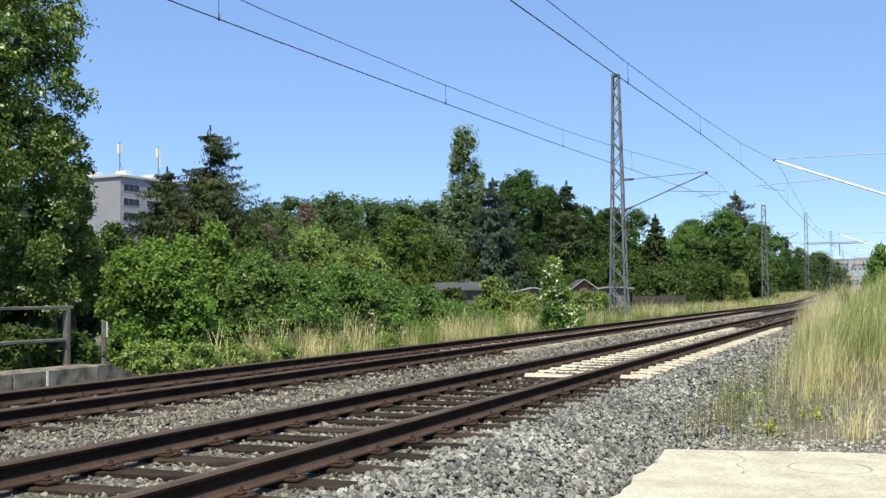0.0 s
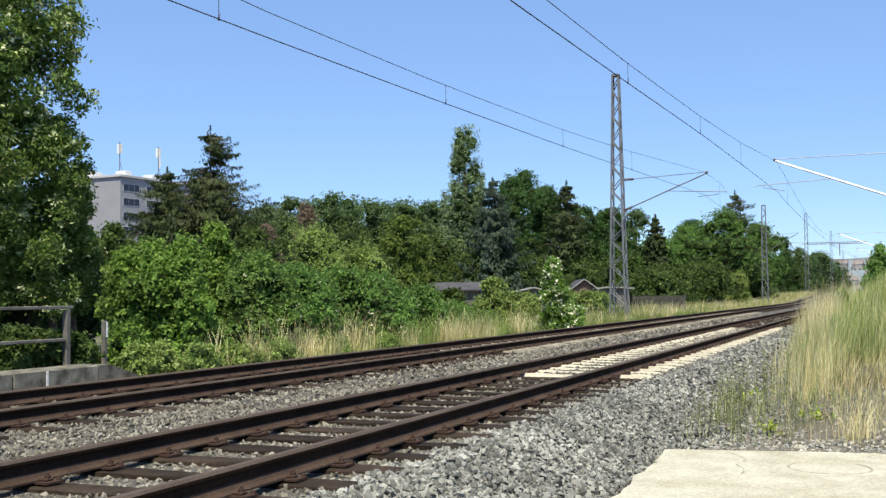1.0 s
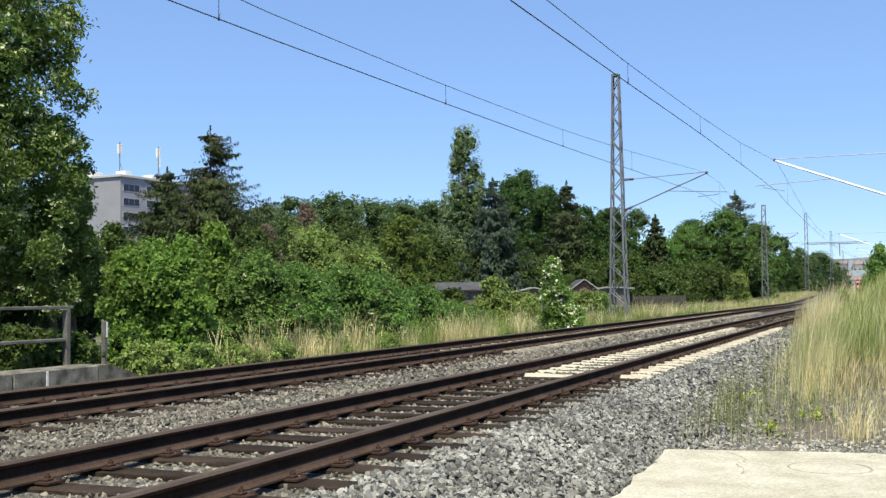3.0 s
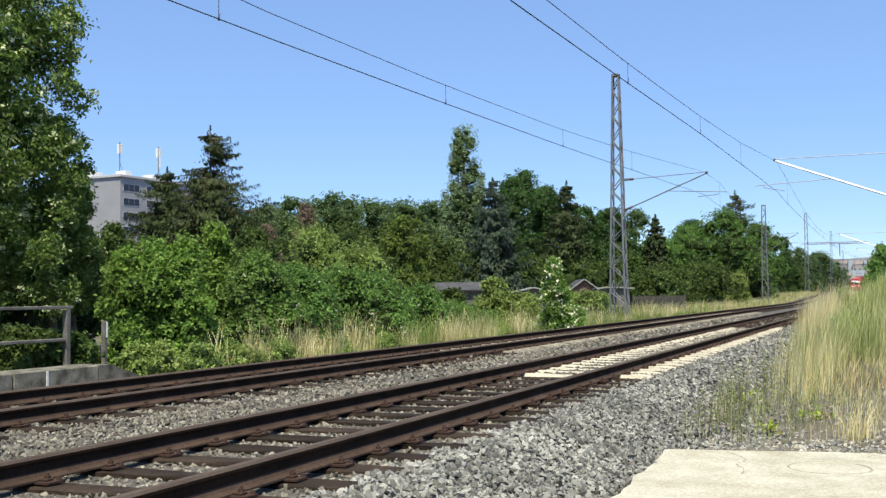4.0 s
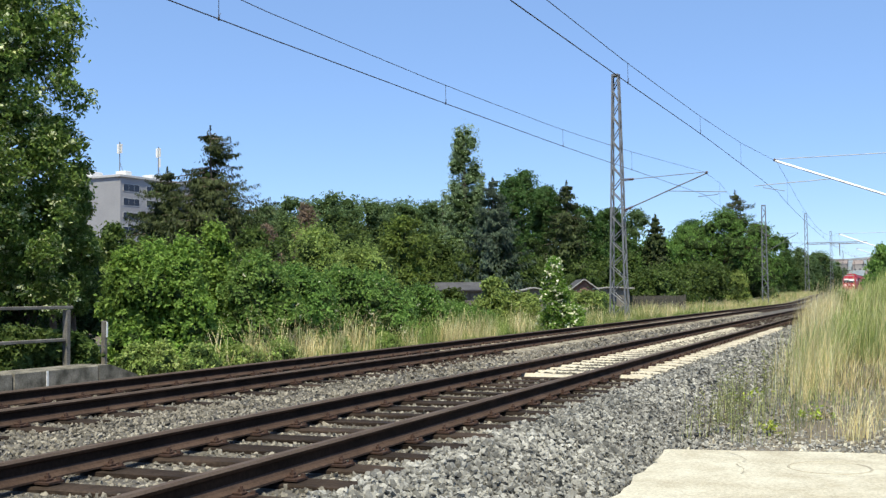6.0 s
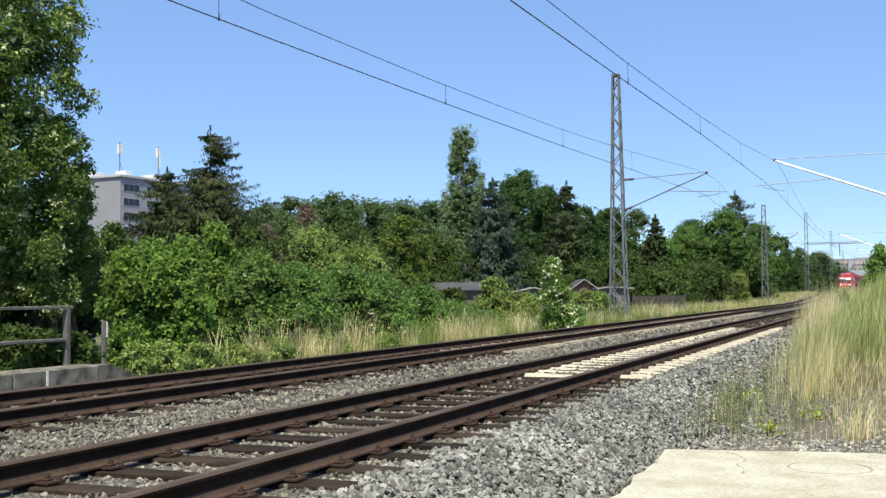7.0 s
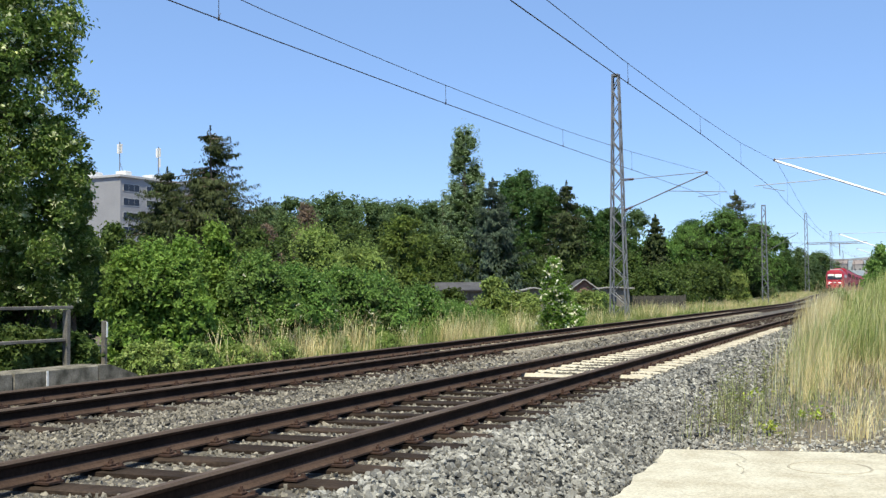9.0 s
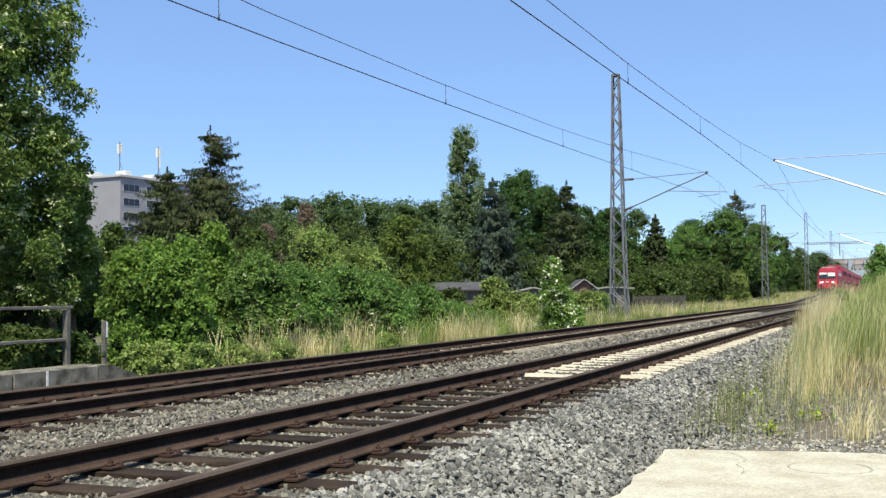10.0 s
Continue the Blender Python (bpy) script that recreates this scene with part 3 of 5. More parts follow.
def sleeper_concrete(material):
    bm = bmesh.new()
    stations = ((-1.3, -0.04, 0.11), (-1.25, 0.01, 0.13), (-1.1, 0.026, 0.14), (-0.6, 0.026, 0.14), (-0.42, 0.012, 0.13), (-0.22, 0.002, 0.115), (0.22, 0.002, 0.115), (0.42, 0.012, 0.13), (0.6, 0.026, 0.14), (1.1, 0.026, 0.14), (1.25, 0.01, 0.13), (1.3, -0.04, 0.11))
    rings = []
    for x, z, w in stations:
        rings.append([bm.verts.new(c) for c in ((x, -w, -0.2), (x, w, -0.2), (x, w, z - 0.05), (x, w * 0.72, z), (x, -w * 0.72, z), (x, -w, z - 0.05))])
    for a, b in zip(rings, rings[1:]):
        for k in range(6):
            bm.faces.new((a[k], a[(k + 1) % 6], b[(k + 1) % 6], b[k]))
    bm.faces.new(rings[0][::-1])
    bm.faces.new(rings[-1])
    bmesh.ops.recalc_face_normals(bm, faces=bm.faces)
    me = bpy.data.meshes.new("concrete_sleeper")
    bm.to_mesh(me)
    bm.free()
    me.materials.append(material)
    return me


def fastening_mesh(material):
    """Ribbed plate with a clamp, nut and bolt on each side of the rail."""
    bm = bmesh.new()
    box(bm, -0.17, 0.17, -0.075, 0.075, 0.0, 0.014)
    for s in (-1, 1):
        box(bm, min(s * 0.05, s * 0.12), max(s * 0.05, s * 0.12), -0.035, 0.035, 0.014, 0.032, 0.005)
        bmesh.ops.create_cone(bm, segments=6, radius1=0.02, radius2=0.02, depth=0.02, cap_ends=True, matrix=Matrix.Translation((s * 0.095, 0, 0.041)))
        bmesh.ops.create_cone(bm, segments=6, radius1=0.01, radius2=0.01, depth=0.018, cap_ends=True, matrix=Matrix.Translation((s * 0.095, 0, 0.058)))
        bmesh.ops.create_cone(bm, segments=6, radius1=0.02, radius2=0.016, depth=0.022, cap_ends=True, matrix=Matrix.Translation((s * 0.15, 0.045, 0.024)))
    me = bpy.data.meshes.new("rail_fastening")
    bm.to_mesh(me)
    bm.free()
    me.materials.append(material)
    return me


def build_track(name, xa, xb, label, y_near, concrete, concrete_material, words):
    t = thing(name, pose(0, 0, 0), label, "railway track", kind="structure")
    build_rail(xa, t)
    build_rail(xb, t)
    centre = (xa + xb) / 2
    timber = [sleeper_timber(s) for s in range(5)]
    conc, clip = sleeper_concrete(concrete_material), fastening_mesh(M_clip)
    y, i = y_near, 0
    while y < 100:
        pale = concrete[0] <= y <= concrete[1]
        s = part_mesh("concrete_sleeper" if pale else "sleeper", conc if pale else timber[i % 5], None, t, words if pale else "")
        s.matrix_local = pose(centre + random.uniform(-0.02, 0.02), y, -0.178 - (0.012 if pale else 0) + float(rise(y)), 0, 0, random.uniform(-0.5, 0.5))
        if y < 45:
            for rx in (xa, xb):
                c = part_mesh("rail_fastening", clip, None, s)
                c.matrix_local = pose(rx - centre, 0, 0.004 if not pale else 0.02)
        y += 0.67 if pale else 0.65
        i += 1


build_ground()
build_track("near_track", RAILS[0], RAILS[1], "rusty railway track on dark timber and pale concrete sleepers", -0.2, NEAR_CONCRETE, M_concrete_new, "pale new concrete sleeper")
build_track("far_track", RAILS[2], RAILS[3], "rusty railway track on dark timber and weathered concrete sleepers", 2.2, FAR_CONCRETE, M_concrete_dusty, "weathered grey concrete sleeper")
scatter_stones("ballast_stones", M_stone, ((-3.4, -2.0, 4.5, 10, 8500, 0.97), (-3.4, -2.0, 10, 14, 5500, 0.95), (-3.4, -2.05, 14, 22, 4500, 1.15), (-3.3, -2.1, 22, 36, 4000, 1.5), (-2.15, -1.2, 11.2, 24, 3400, 1.0), (-3.35, -2.6, 36, 50, 1600, 2.0)), 0.057, "loose grey crushed stones on the ballast shoulder")
scatter_stones("track_stones", M_stone_brown, ((-7.9, -3.3, 3.0, 9, 10500, 0.88), (-7.9, -3.3, 9, 14, 8500, 0.95), (-10.5, -7.9, 7, 16, 4500, 1.1), (-10.5, -3.3, 14, 28, 10500, 1.3), (-10.5, -3.4, 28, 60, 5200, 2.1)), 0.052, "loose grey-brown crushed stones between the rails", lift=0.25)


def fill_gaps():
    """Small stones between the concrete sleepers, a little below their tops."""
    shapes = [stone_shape(s, 7) for s in range(30, 34)]
    line = [y for y in SLEEPERS[0][1] if NEAR_CONCRETE[0] <= y <= NEAR_CONCRETE[1]]
    pieces = []
    for y0 in line:
        near = 1 if y0 < 26 else 0.5
        for x0, x1, n in ((-5.2, -3.9, int(210 * near)), (-3.72, -3.2, int(90 * near))):
            for i in range(n):
                v, f = shapes[i % 4]
                k = rng.uniform(0.035, 0.055) * (1 if near == 1 else 1.3)
                pieces.append((v * k + [rng.uniform(x0, x1), y0 + 0.335 + rng.uniform(-0.2, 0.2), -0.199 + rng.uniform(-0.012, 0.012)], f))
    v, f = merged(pieces)
    tagged(new("gap_stones", raw_mesh("gap_stones", v, f, M_stone_brown)), "small brownish stones between the pale concrete sleepers", "ballast", kind="stuff")


fill_gaps()


# ---- concrete slab and platform edge ----
def build_slab():
    bm = bmesh.new()
    r = random.Random(5)
    c = [(-2.10, 10.80)] + [(-2.08 + 0.1 * min(1, k / 12) + r.uniform(-0.028, 0.028), 10.7 - 0.22 * k) for k in range(1, 28)] + [(-2.0, -4.0), (6.0, -4.0), (6.0, 12.4)] + [(5.6 - 0.42 * k, 12.32 - 0.0825 * k + r.uniform(-0.02, 0.02)) for k in range(18)]
    n = len(c)
    top = [bm.verts.new((x, y, -0.5)) for x, y in c]
    bot = [bm.verts.new((x, y, -0.75)) for x, y in c]
    bm.faces.new(top[::-1])
    bm.faces.new(bot)
    for i in range(n):
        bm.faces.new((top[i], bot[i], bot[(i + 1) % n], top[(i + 1) % n]))
    bmesh.ops.recalc_face_normals(bm, faces=bm.faces)
    tagged(part("slab", bm, M_slab), "pale weathered concrete slab beside the ballast", "slab", kind="structure")


build_slab()


def slab_patch():
    bm = bmesh.new()
    n = 40
    rings = [[bm.verts.new((-0.52 + r * math.cos(6.2832 * k / n), 10.1 + r * math.sin(6.2832 * k / n), z)) for k in range(n)] for r, z in ((0.36, -0.5), (0.352, -0.495), (0.342, -0.495), (0.334, -0.5))]
    for a, b in zip(rings, rings[1:]):
        for k in range(n):
            bm.faces.new((a[k], a[(k + 1) % n], b[(k + 1) % n], b[k]))
    bmesh.ops.recalc_face_normals(bm, faces=bm.faces)
    tagged(part("cover_ring", bm, M_joint), "round rim of a cover set in the concrete slab", "cover", kind="structure")


slab_patch()


def slab_cracks():
    """Thin dirt-filled cracks that wander across the slab."""
    r = random.Random(11)
    for x, y, heading, steps in ((-1.5, 10.85, -75, 14), (-0.7, 9.6, 15, 16), (-0.1, 11.0, -120, 10)):
        bm = bmesh.new()
        left, right = [], []
        for k in range(steps):
            heading += r.uniform(-28, 28)
            a = radians(heading)
            w = 0.0035 * r.uniform(0.5, 1.4)
            left.append(bm.verts.new((x - math.sin(a) * w, y + math.cos(a) * w, -0.496)))
            right.append(bm.verts.new((x + math.sin(a) * w, y - math.cos(a) * w, -0.496)))
            x, y = x + math.cos(a) * 0.11, y + math.sin(a) * 0.11
        for k in range(steps - 1):
            bm.faces.new((left[k], right[k], right[k + 1], left[k + 1]))
        tagged(part("slab_crack", bm, M_joint), "thin dirt-filled crack in the concrete slab", "crack", kind="structure")


slab_cracks()


def build_platform():
    t = thing("platform_edge", pose(0, 0, 0), "low weathered grey concrete platform edge beside the track", "platform", kind="structure")
    y = -6.0
    for k in range(12):
        y1 = min(y + 1.75, 13.6)
        bm = bmesh.new()
        if y1 < 13.6:
            box(bm, -11.75, -11.2, y + 0.008, y1 - 0.008, -0.45, 0.03, 0.015)
        else:
            v = [(-11.2, y, -0.45), (-11.2, y, 0.03), (-11.2, 13.5, 0.03), (-11.2, 14.25, -0.2), (-11.2, 14.25, -0.45)]
            a = [bm.verts.new(p) for p in v]
            b = [bm.verts.new((-11.75, p[1], p[2])) for p in v]
            bm.faces.new(a)
            bm.faces.new(b[::-1])
            for i in range(5):
                bm.faces.new((a[i], b[i], b[(i + 1) % 5], a[(i + 1) % 5]))
            bmesh.ops.recalc_face_normals(bm, faces=bm.faces)
        part("block", bm, M_concrete_old, t)
        y = y1
        if y1 >= 13.6:
            break
    bm = bmesh.new()
    box(bm, -11.197, -11.190, 12.12, 12.165, -0.2, 0.02)
    part("white_mark", bm, M_white, t, "white painted stripe on the face")


build_platform()


def build_fence():
    t = thing("railing", pose(-12.2, 13.65, -0.32), "weathered grey wooden railing with posts and two rails", "railing")
    for y in (0.0, -2.4, -4.8, -7.2):
        bm = bmesh.new()
        box(bm, -0.048, 0.048, y - 0.048, y + 0.048, 0, 1.2, 0.012)
        part("post", bm, M_wood_grey, t)
    for z, y1 in ((1.235, 0.1), (0.72, -0.07)):
        bm = bmesh.new()
        box(bm, -0.05, 0.05, -8.0, y1, z - 0.026, z + 0.026, 0.008)
        part("rail", bm, M_wood_grey, t)
    p = thing("marker_post", pose(-12.2, 14.55, -0.32), "short grey wooden post with a white plate", "post")
    bm = bmesh.new()
    box(bm, -0.038, 0.038, -0.038, 0.038, 0, 1.0, 0.008)
    part("post", bm, M_wood_grey, p)
    bm = bmesh.new()
    box(bm, 0.0395, 0.05, -0.01, 0.036, 0.72, 0.98, 0.004)
    part("plate", bm, M_white, p)


build_fence()


# ---- overhead line ----
def lattice_mast(x, y, z, h, w0, w1, label, leg=0.072, bar=0.036):
    t = thing("lattice_mast", pose(x, y, z), label, "mast", "masts along the line")
    bm = bmesh.new()
    box(bm, -w0 * 0.9, w0 * 0.9, -w0 * 0.9, w0 * 0.9, -0.6, 0.12, 0.03)
    part("foundation", bm, M_concrete_old, t)
    half = lambda zz: (w0 + (w1 - w0) * zz / h) / 2
    for sx in (-1, 1):
        for sy in (-1, 1):
            bm = bmesh.new()
            beam(bm, (sx * half(0), sy * half(0), 0.1), (sx * half(h), sy * half(h), h), leg)
            part("leg", bm, M_steel, t)
    n = int(h / 0.62)
    for axis in (0, 1):
        for s in (-1, 1):
            bm = bmesh.new()
            for i in range(n):
                z0, z1 = 0.2 + (h - 0.3) * i / n, 0.2 + (h - 0.3) * (i + 1) / n
                k = 1 if i % 2 else -1
                a = [k * half(z0), s * half(z0)]
                b = [-k * half(z1), s * half(z1)]
                if axis:
                    a, b = a[::-1], b[::-1]
                beam(bm, (*a, z0), (*b, z1), bar)
                part("lacing_bar", bm, M_steel, t)
                bm = bmesh.new()
            bm.free()
    bm = bmesh.new()
    box(bm, -half(h) - 0.04, half(h) + 0.04, -half(h) - 0.04, half(h) + 0.04, h - 0.02, h + 0.1, 0.01)
    part("cap", bm, M_steel, t)
    return t


def cantilever(x_mast, y, x_wire, z0, material, label, z_mess=7.1, z_low=5.15, z_tie=6.95):
    """Sloping tube, tie and registration arm that carry the wires out from a mast."""
    t = thing("cantilever", pose(x_mast, y, z0), label, "cantilever", "cantilevers along the line")
    dx = x_wire - x_mast
    s = 1 if dx > 0 else -1
    bm = bmesh.new()
    tube(bm, [(0, 0, z_low), (dx, 0, z_mess)], 0.045 if material is M_alu else 0.03, 8)
    part("diagonal_tube", bm, material, t)
    bm = bmesh.new()
    tube(bm, [(0, 0, z_tie), (dx, 0, z_mess + 0.06)], 0.018, 6)
    part("tie", bm, M_steel_light if material is M_alu else M_steel, t)
    z_reg = z_low + (z_mess - z_low) * 0.55
    bm = bmesh.new()
    tube(bm, [(dx * 0.56, 0, z_reg - 0.02), (dx + s * 0.9, 0, z_reg - 0.18)], 0.018, 6)
    part("registration_tube", bm, M_steel_light if material is M_alu else M_steel, t)
    bm = bmesh.new()
    tube(bm, [(dx + s * 0.5, 0, z_reg - 0.28), (dx - s * 0.4, 0, 5.55)], 0.015, 5)
    tube(bm, [(dx + s * 0.5, 0, z_reg - 0.28), (dx + s * 0.5, 0, z_reg - 0.14)], 0.012, 4)
    part("steady_arm", bm, M_steel, t)
    bm = bmesh.new()
    for zz in (z_low, z_tie):
        e = Vector((dx, 0, z_mess - zz)) if zz == z_low else Vector((dx, 0, z_mess + 0.06 - zz))
        e.normalize()
        for k in range(5):
            c = Vector((0, 0, zz)) + e * (0.15 + 0.09 * k)
            tube(bm, [c, c + e * 0.035], 0.075, 8)
        tube(bm, [Vector((0, 0, zz)) + e * 0.1, Vector((0, 0, zz)) + e * 0.58], 0.035, 6)
        part("insulator", bm, M_insul, t)
        bm = bmesh.new()
    bm.free()
    bm = bmesh.new()
    bmesh.ops.create_icosphere(bm, subdivisions=1, radius=0.075, matrix=Matrix.Translation((dx, 0, z_mess + 0.03)))
    part("wire_clamp", bm, M_steel_rust, t)
    return t


SUPPORTS = (50.0, 117.3, 184.0, 251.0, 318.0)


def catenary(x, label, x_at, high_at, hung_at):
    """Contact and messenger wire: the near span climbs to the first support, the next ones hang between theirs."""
    t = thing("overhead_wire", pose(0, 0, 0), label, "overhead wire")
    con, mes, drops = [], [], []
    for k, y in enumerate(np.arange(-16.0, 50.1, 3.0)):
        xx = float(np.interp(y, [-16, 30, 50], [x - 0.1, x, x_at]))
        low = float(np.interp(y, [-16, 0, 12, 20, 29.5, 40, 50], [4.9, 4.9, 4.965, 5.12, 5.33, 5.46, 5.56]))
        high = float(np.interp(y, [-16, 0, 13.5, 20.7, 29.5, 37.6, 50], [6.2, 5.5, 5.39, 5.52, 5.80, 6.2 + (high_at - 7.06) * 0.3, high_at]))
        con.append((xx, y, low))
        mes.append((xx, y, high))
    for y in hung_at:
        i = int((y + 16) // 3)
        u = (y + 16) / 3 - i
        drops.append((Vector(con[i]).lerp(Vector(con[i + 1]), u), Vector(mes[i]).lerp(Vector(mes[i + 1]), u)))
    for i, (a, b) in enumerate(zip(SUPPORTS, SUPPORTS[1:])):
        za, zb = float(rise(a)), float(rise(b))
        xa, xb = (x_at if i == 0 else x + 0.2 * (-1) ** i), x - 0.2 * (-1) ** i
        for k in range(1, 13):
            u = k / 12
            zz = za + (zb - za) * u
            con.append((xa + (xb - xa) * u, a + (b - a) * u, 5.5 - 0.2 * 4 * u * (1 - u) + zz))
            mes.append((xa + (xb - xa) * u, a + (b - a) * u, 7.06 - 1.4 * 4 * u * (1 - u) + zz))
            if k % 2 and i < 2:
                drops.append((Vector(con[-1]), Vector(mes[-1])))
    bm = bmesh.new()
    tube(bm, con, 0.0095, 5)
    part("contact_wire", bm, M_wire, t)
    bm = bmesh.new()
    tube(bm, mes, 0.007, 5)
    part("messenger_wire", bm, M_wire, t)
    for p, q in drops:
        bm = bmesh.new()
        tube(bm, [p, q], 0.005, 4)
        tube(bm, [p - Vector((0, 0, 0.02)), p + Vector((0, 0, 0.035))], 0.015, 5)
        tube(bm, [p + Vector((0, 0, 0.03)), p + Vector((0, 0.05, 0.1))], 0.005, 4)
        part("dropper", bm, M_wire, t)


catenary(-8.62, "dark contact and messenger wire over the far track", -7.7, 6.62, (12.7, 21.1, 29.9, 37.5))
catenary(-4.55, "dark contact and messenger wire over the near track", -4.5, 6.92, (12.0, 20.5, 29.1, 37.5))
lattice_mast(-11.9, 50.7, -0.25, 11.78, 0.74, 0.28, "tall grey steel lattice mast on a concrete base")
cantilever(-11.68, 50.7, -7.68, 0, M_steel, "thin steel cantilever on the lattice mast carrying wires", 6.63, 5.0, 6.5)
for yy, hh, zz in ((117.5, 10.3, -0.1), (181.0, 12.7, 0.9), (262.0, 14.0, 0.9), (330.0, 12.0, 0.9)):
    lattice_mast(-12.0, yy, zz, hh, 0.62, 0.36, "slim grey steel lattice mast with tapering legs", 0.06, 0.034)
cantilever(-12.0, 117.5, -8.62, 0.1, M_steel, "thin steel cantilever on a slim lattice mast")
for yy in (49.7, 117.0, 184.0):
    z0 = float(rise(yy))
    cantilever(0.75, yy, -4.55, z0, M_alu, "aluminium cantilever carrying wires over the near track, glint painted white", 6.92, 4.9, 7.0)
    m = thing("tubular_mast", pose(0.84, yy, z0 - 0.3), "grey tubular steel mast beside the near track", "mast", "masts along the line")
    bm = bmesh.new()
    tube(bm, [(0, 0, 0), (0, 0, 9)], [0.16, 0.10], 10)
    part("pole", bm, M_steel, m)
for yy, x1, zz in ((181.0, -2.9, 8.7), (258.0, -3.2, 8.2)):
    t = thing("gantry_beam", pose(0, yy, 0), "steel crossbeam spanning the tracks between masts", "gantry")
    bm = bmesh.new()
    for dz in (0, 0.24):
        beam(bm, (-12.0, 0, zz + dz), (x1, 0, zz + dz), 0.06)
    for k in range(14):
        xa = -12 + (x1 + 12.0) * k / 14
        beam(bm, (xa, 0, zz + (0.24 if k % 2 else 0)), (xa + (x1 + 12.0) / 14, 0, zz + (0 if k % 2 else 0.24)), 0.03)
    part("truss", bm, M_steel_rust, t)
    bm = bmesh.new()
    beam(bm, (-7.0, 0, zz), (-7.0, 0, zz - 1.9), 0.12)
    part("hanger", bm, M_steel_rust, t)


# ---- buildings ----
def build_flats():
    """Slab block of flats; local x runs along its long facade, y into the building."""
    t = thing("apartment_block", pose(-138.2, 169.3, 0.9, 0, 0, 85), "grey rendered flat-roofed block of flats with rows of windows", "building")
    W, Dp, H = 26.0, 13.0, 24.0
    bm = bmesh.new()
    box(bm, 0, W, 0, Dp, 0, H)
    part("wall", bm, M_render, t)
    bm = bmesh.new()
    box(bm, -0.4, W + 0.4, -0.4, Dp + 0.4, H + 0.003, H + 0.5, 0.05)
    roof = part("roof", bm, M_lightgrey, t, "pale flat roof slab")
    for x0, x1, y0 in ((1.0, 4.0, 8.6), (3.6, 5.4, 2.2), (12, 15, 3)):
        bm = bmesh.new()
        box(bm, x0, x1, y0, y0 + 2.6, H + 0.5, H + 1.7, 0.05)
        part("roof_hut", bm, M_white, roof, "white box on the roof")
    for fl in range(7):
        zz = 4.45 + fl * 2.8
        for k in range(4):
            x0 = 0.7 + k * 6.4
            w = part_window(t, x0, zz)
    for x, y, h in ((3.9, 4.0, 7.1), (17.2, 6.0, 7.9)):
        m = thing("antenna_mast", t.matrix_world @ pose(x, y, H + 0.5), "thin roof mast with white antenna panels", "antenna")
        bm = bmesh.new()
        tube(bm, [(0, 0, 0), (0, 0, h)], 0.11, 6)
        part("pole", bm, M_steel, m)
        bm = bmesh.new()
        tube(bm, [(0, 0, h * 0.45), (1.4, 0, 0)], 0.05, 5)
        part("stay", bm, M_steel, m)
        for k, (dx, z0) in enumerate(((-0.35, h - 2.4), (0.35, h - 2.2), (0.3, h - 4.4))):
            if x < 5 and k == 2:
                continue
            bm = bmesh.new()
            box(bm, dx - 0.24, dx + 0.24, -0.2, 0.2, z0, z0 + 1.9, 0.04)
            part("antenna_panel", bm, M_white, m)


def part_window(t, x0, z0):
    bm = bmesh.new()
    box(bm, x0, x0 + 4.6, -0.06, 0.04, z0, z0 + 1.55)
    w = part("window", bm, M_lightgrey, t)
    for k in range(3):
        bm = bmesh.new()
        box(bm, x0 + 0.1 + k * 1.48, x0 + 1.5 + k * 1.48, -0.075, -0.062, z0 + 0.1, z0 + 1.45)
        part("pane", bm, M_glass, w)
    return w


build_flats()


def shed(x, y, z, w, d, h, pitch, wall, roof, label, turn=22.0):
    t = thing("shed", pose(x, y, z, 0, 0, turn), label, "shed")
    bm = bmesh.new()
    c = [(0, 0, 0), (w, 0, 0), (w, 0, h), (w / 2, 0, h + pitch), (0, 0, h)]
    a = [bm.verts.new(p) for p in c]
    b = [bm.verts.new((p[0], d, p[2])) for p in c]
    bm.faces.new(a)
    bm.faces.new(b[::-1])
    for i in range(5):
        bm.faces.new((a[i], b[i], b[(i + 1) % 5], a[(i + 1) % 5]))
    bmesh.ops.recalc_face_normals(bm, faces=bm.faces)
    part("wall", bm, wall, t)
    for s in (-1, 1):
        bm = bmesh.new()
        ang = math.atan2(pitch, w / 2)
        ln = math.hypot(pitch, w / 2) + 0.3
        box(bm, -0.02, ln, -0.25, d + 0.25, 0.005, 0.09)
        m = Matrix.Translation((w / 2, 0, h + pitch)) @ (Matrix.Rotation(ang, 4, "Y") if s > 0 else Matrix.Scale(-1, 4, (1, 0, 0)) @ Matrix.Rotation(ang, 4, "Y"))
        bmesh.ops.transform(bm, matrix=m, verts=bm.verts)
        bmesh.ops.recalc_face_normals(bm, faces=bm.faces)
        part("roof", bm, roof, t)
        bm = bmesh.new()
        box(bm, -0.02, ln, -0.285, -0.255, 0.03, 0.10)
        bmesh.ops.transform(bm, matrix=m, verts=bm.verts)
        bmesh.ops.recalc_face_normals(bm, faces=bm.faces)
        part("verge_board", bm, M_verge, t)
    bm = bmesh.new()
    box(bm, w * 0.35, w * 0.6, -0.03, 0.02, h * 0.4, h * 0.8)
    part("window", bm, M_glass, t)
    return t


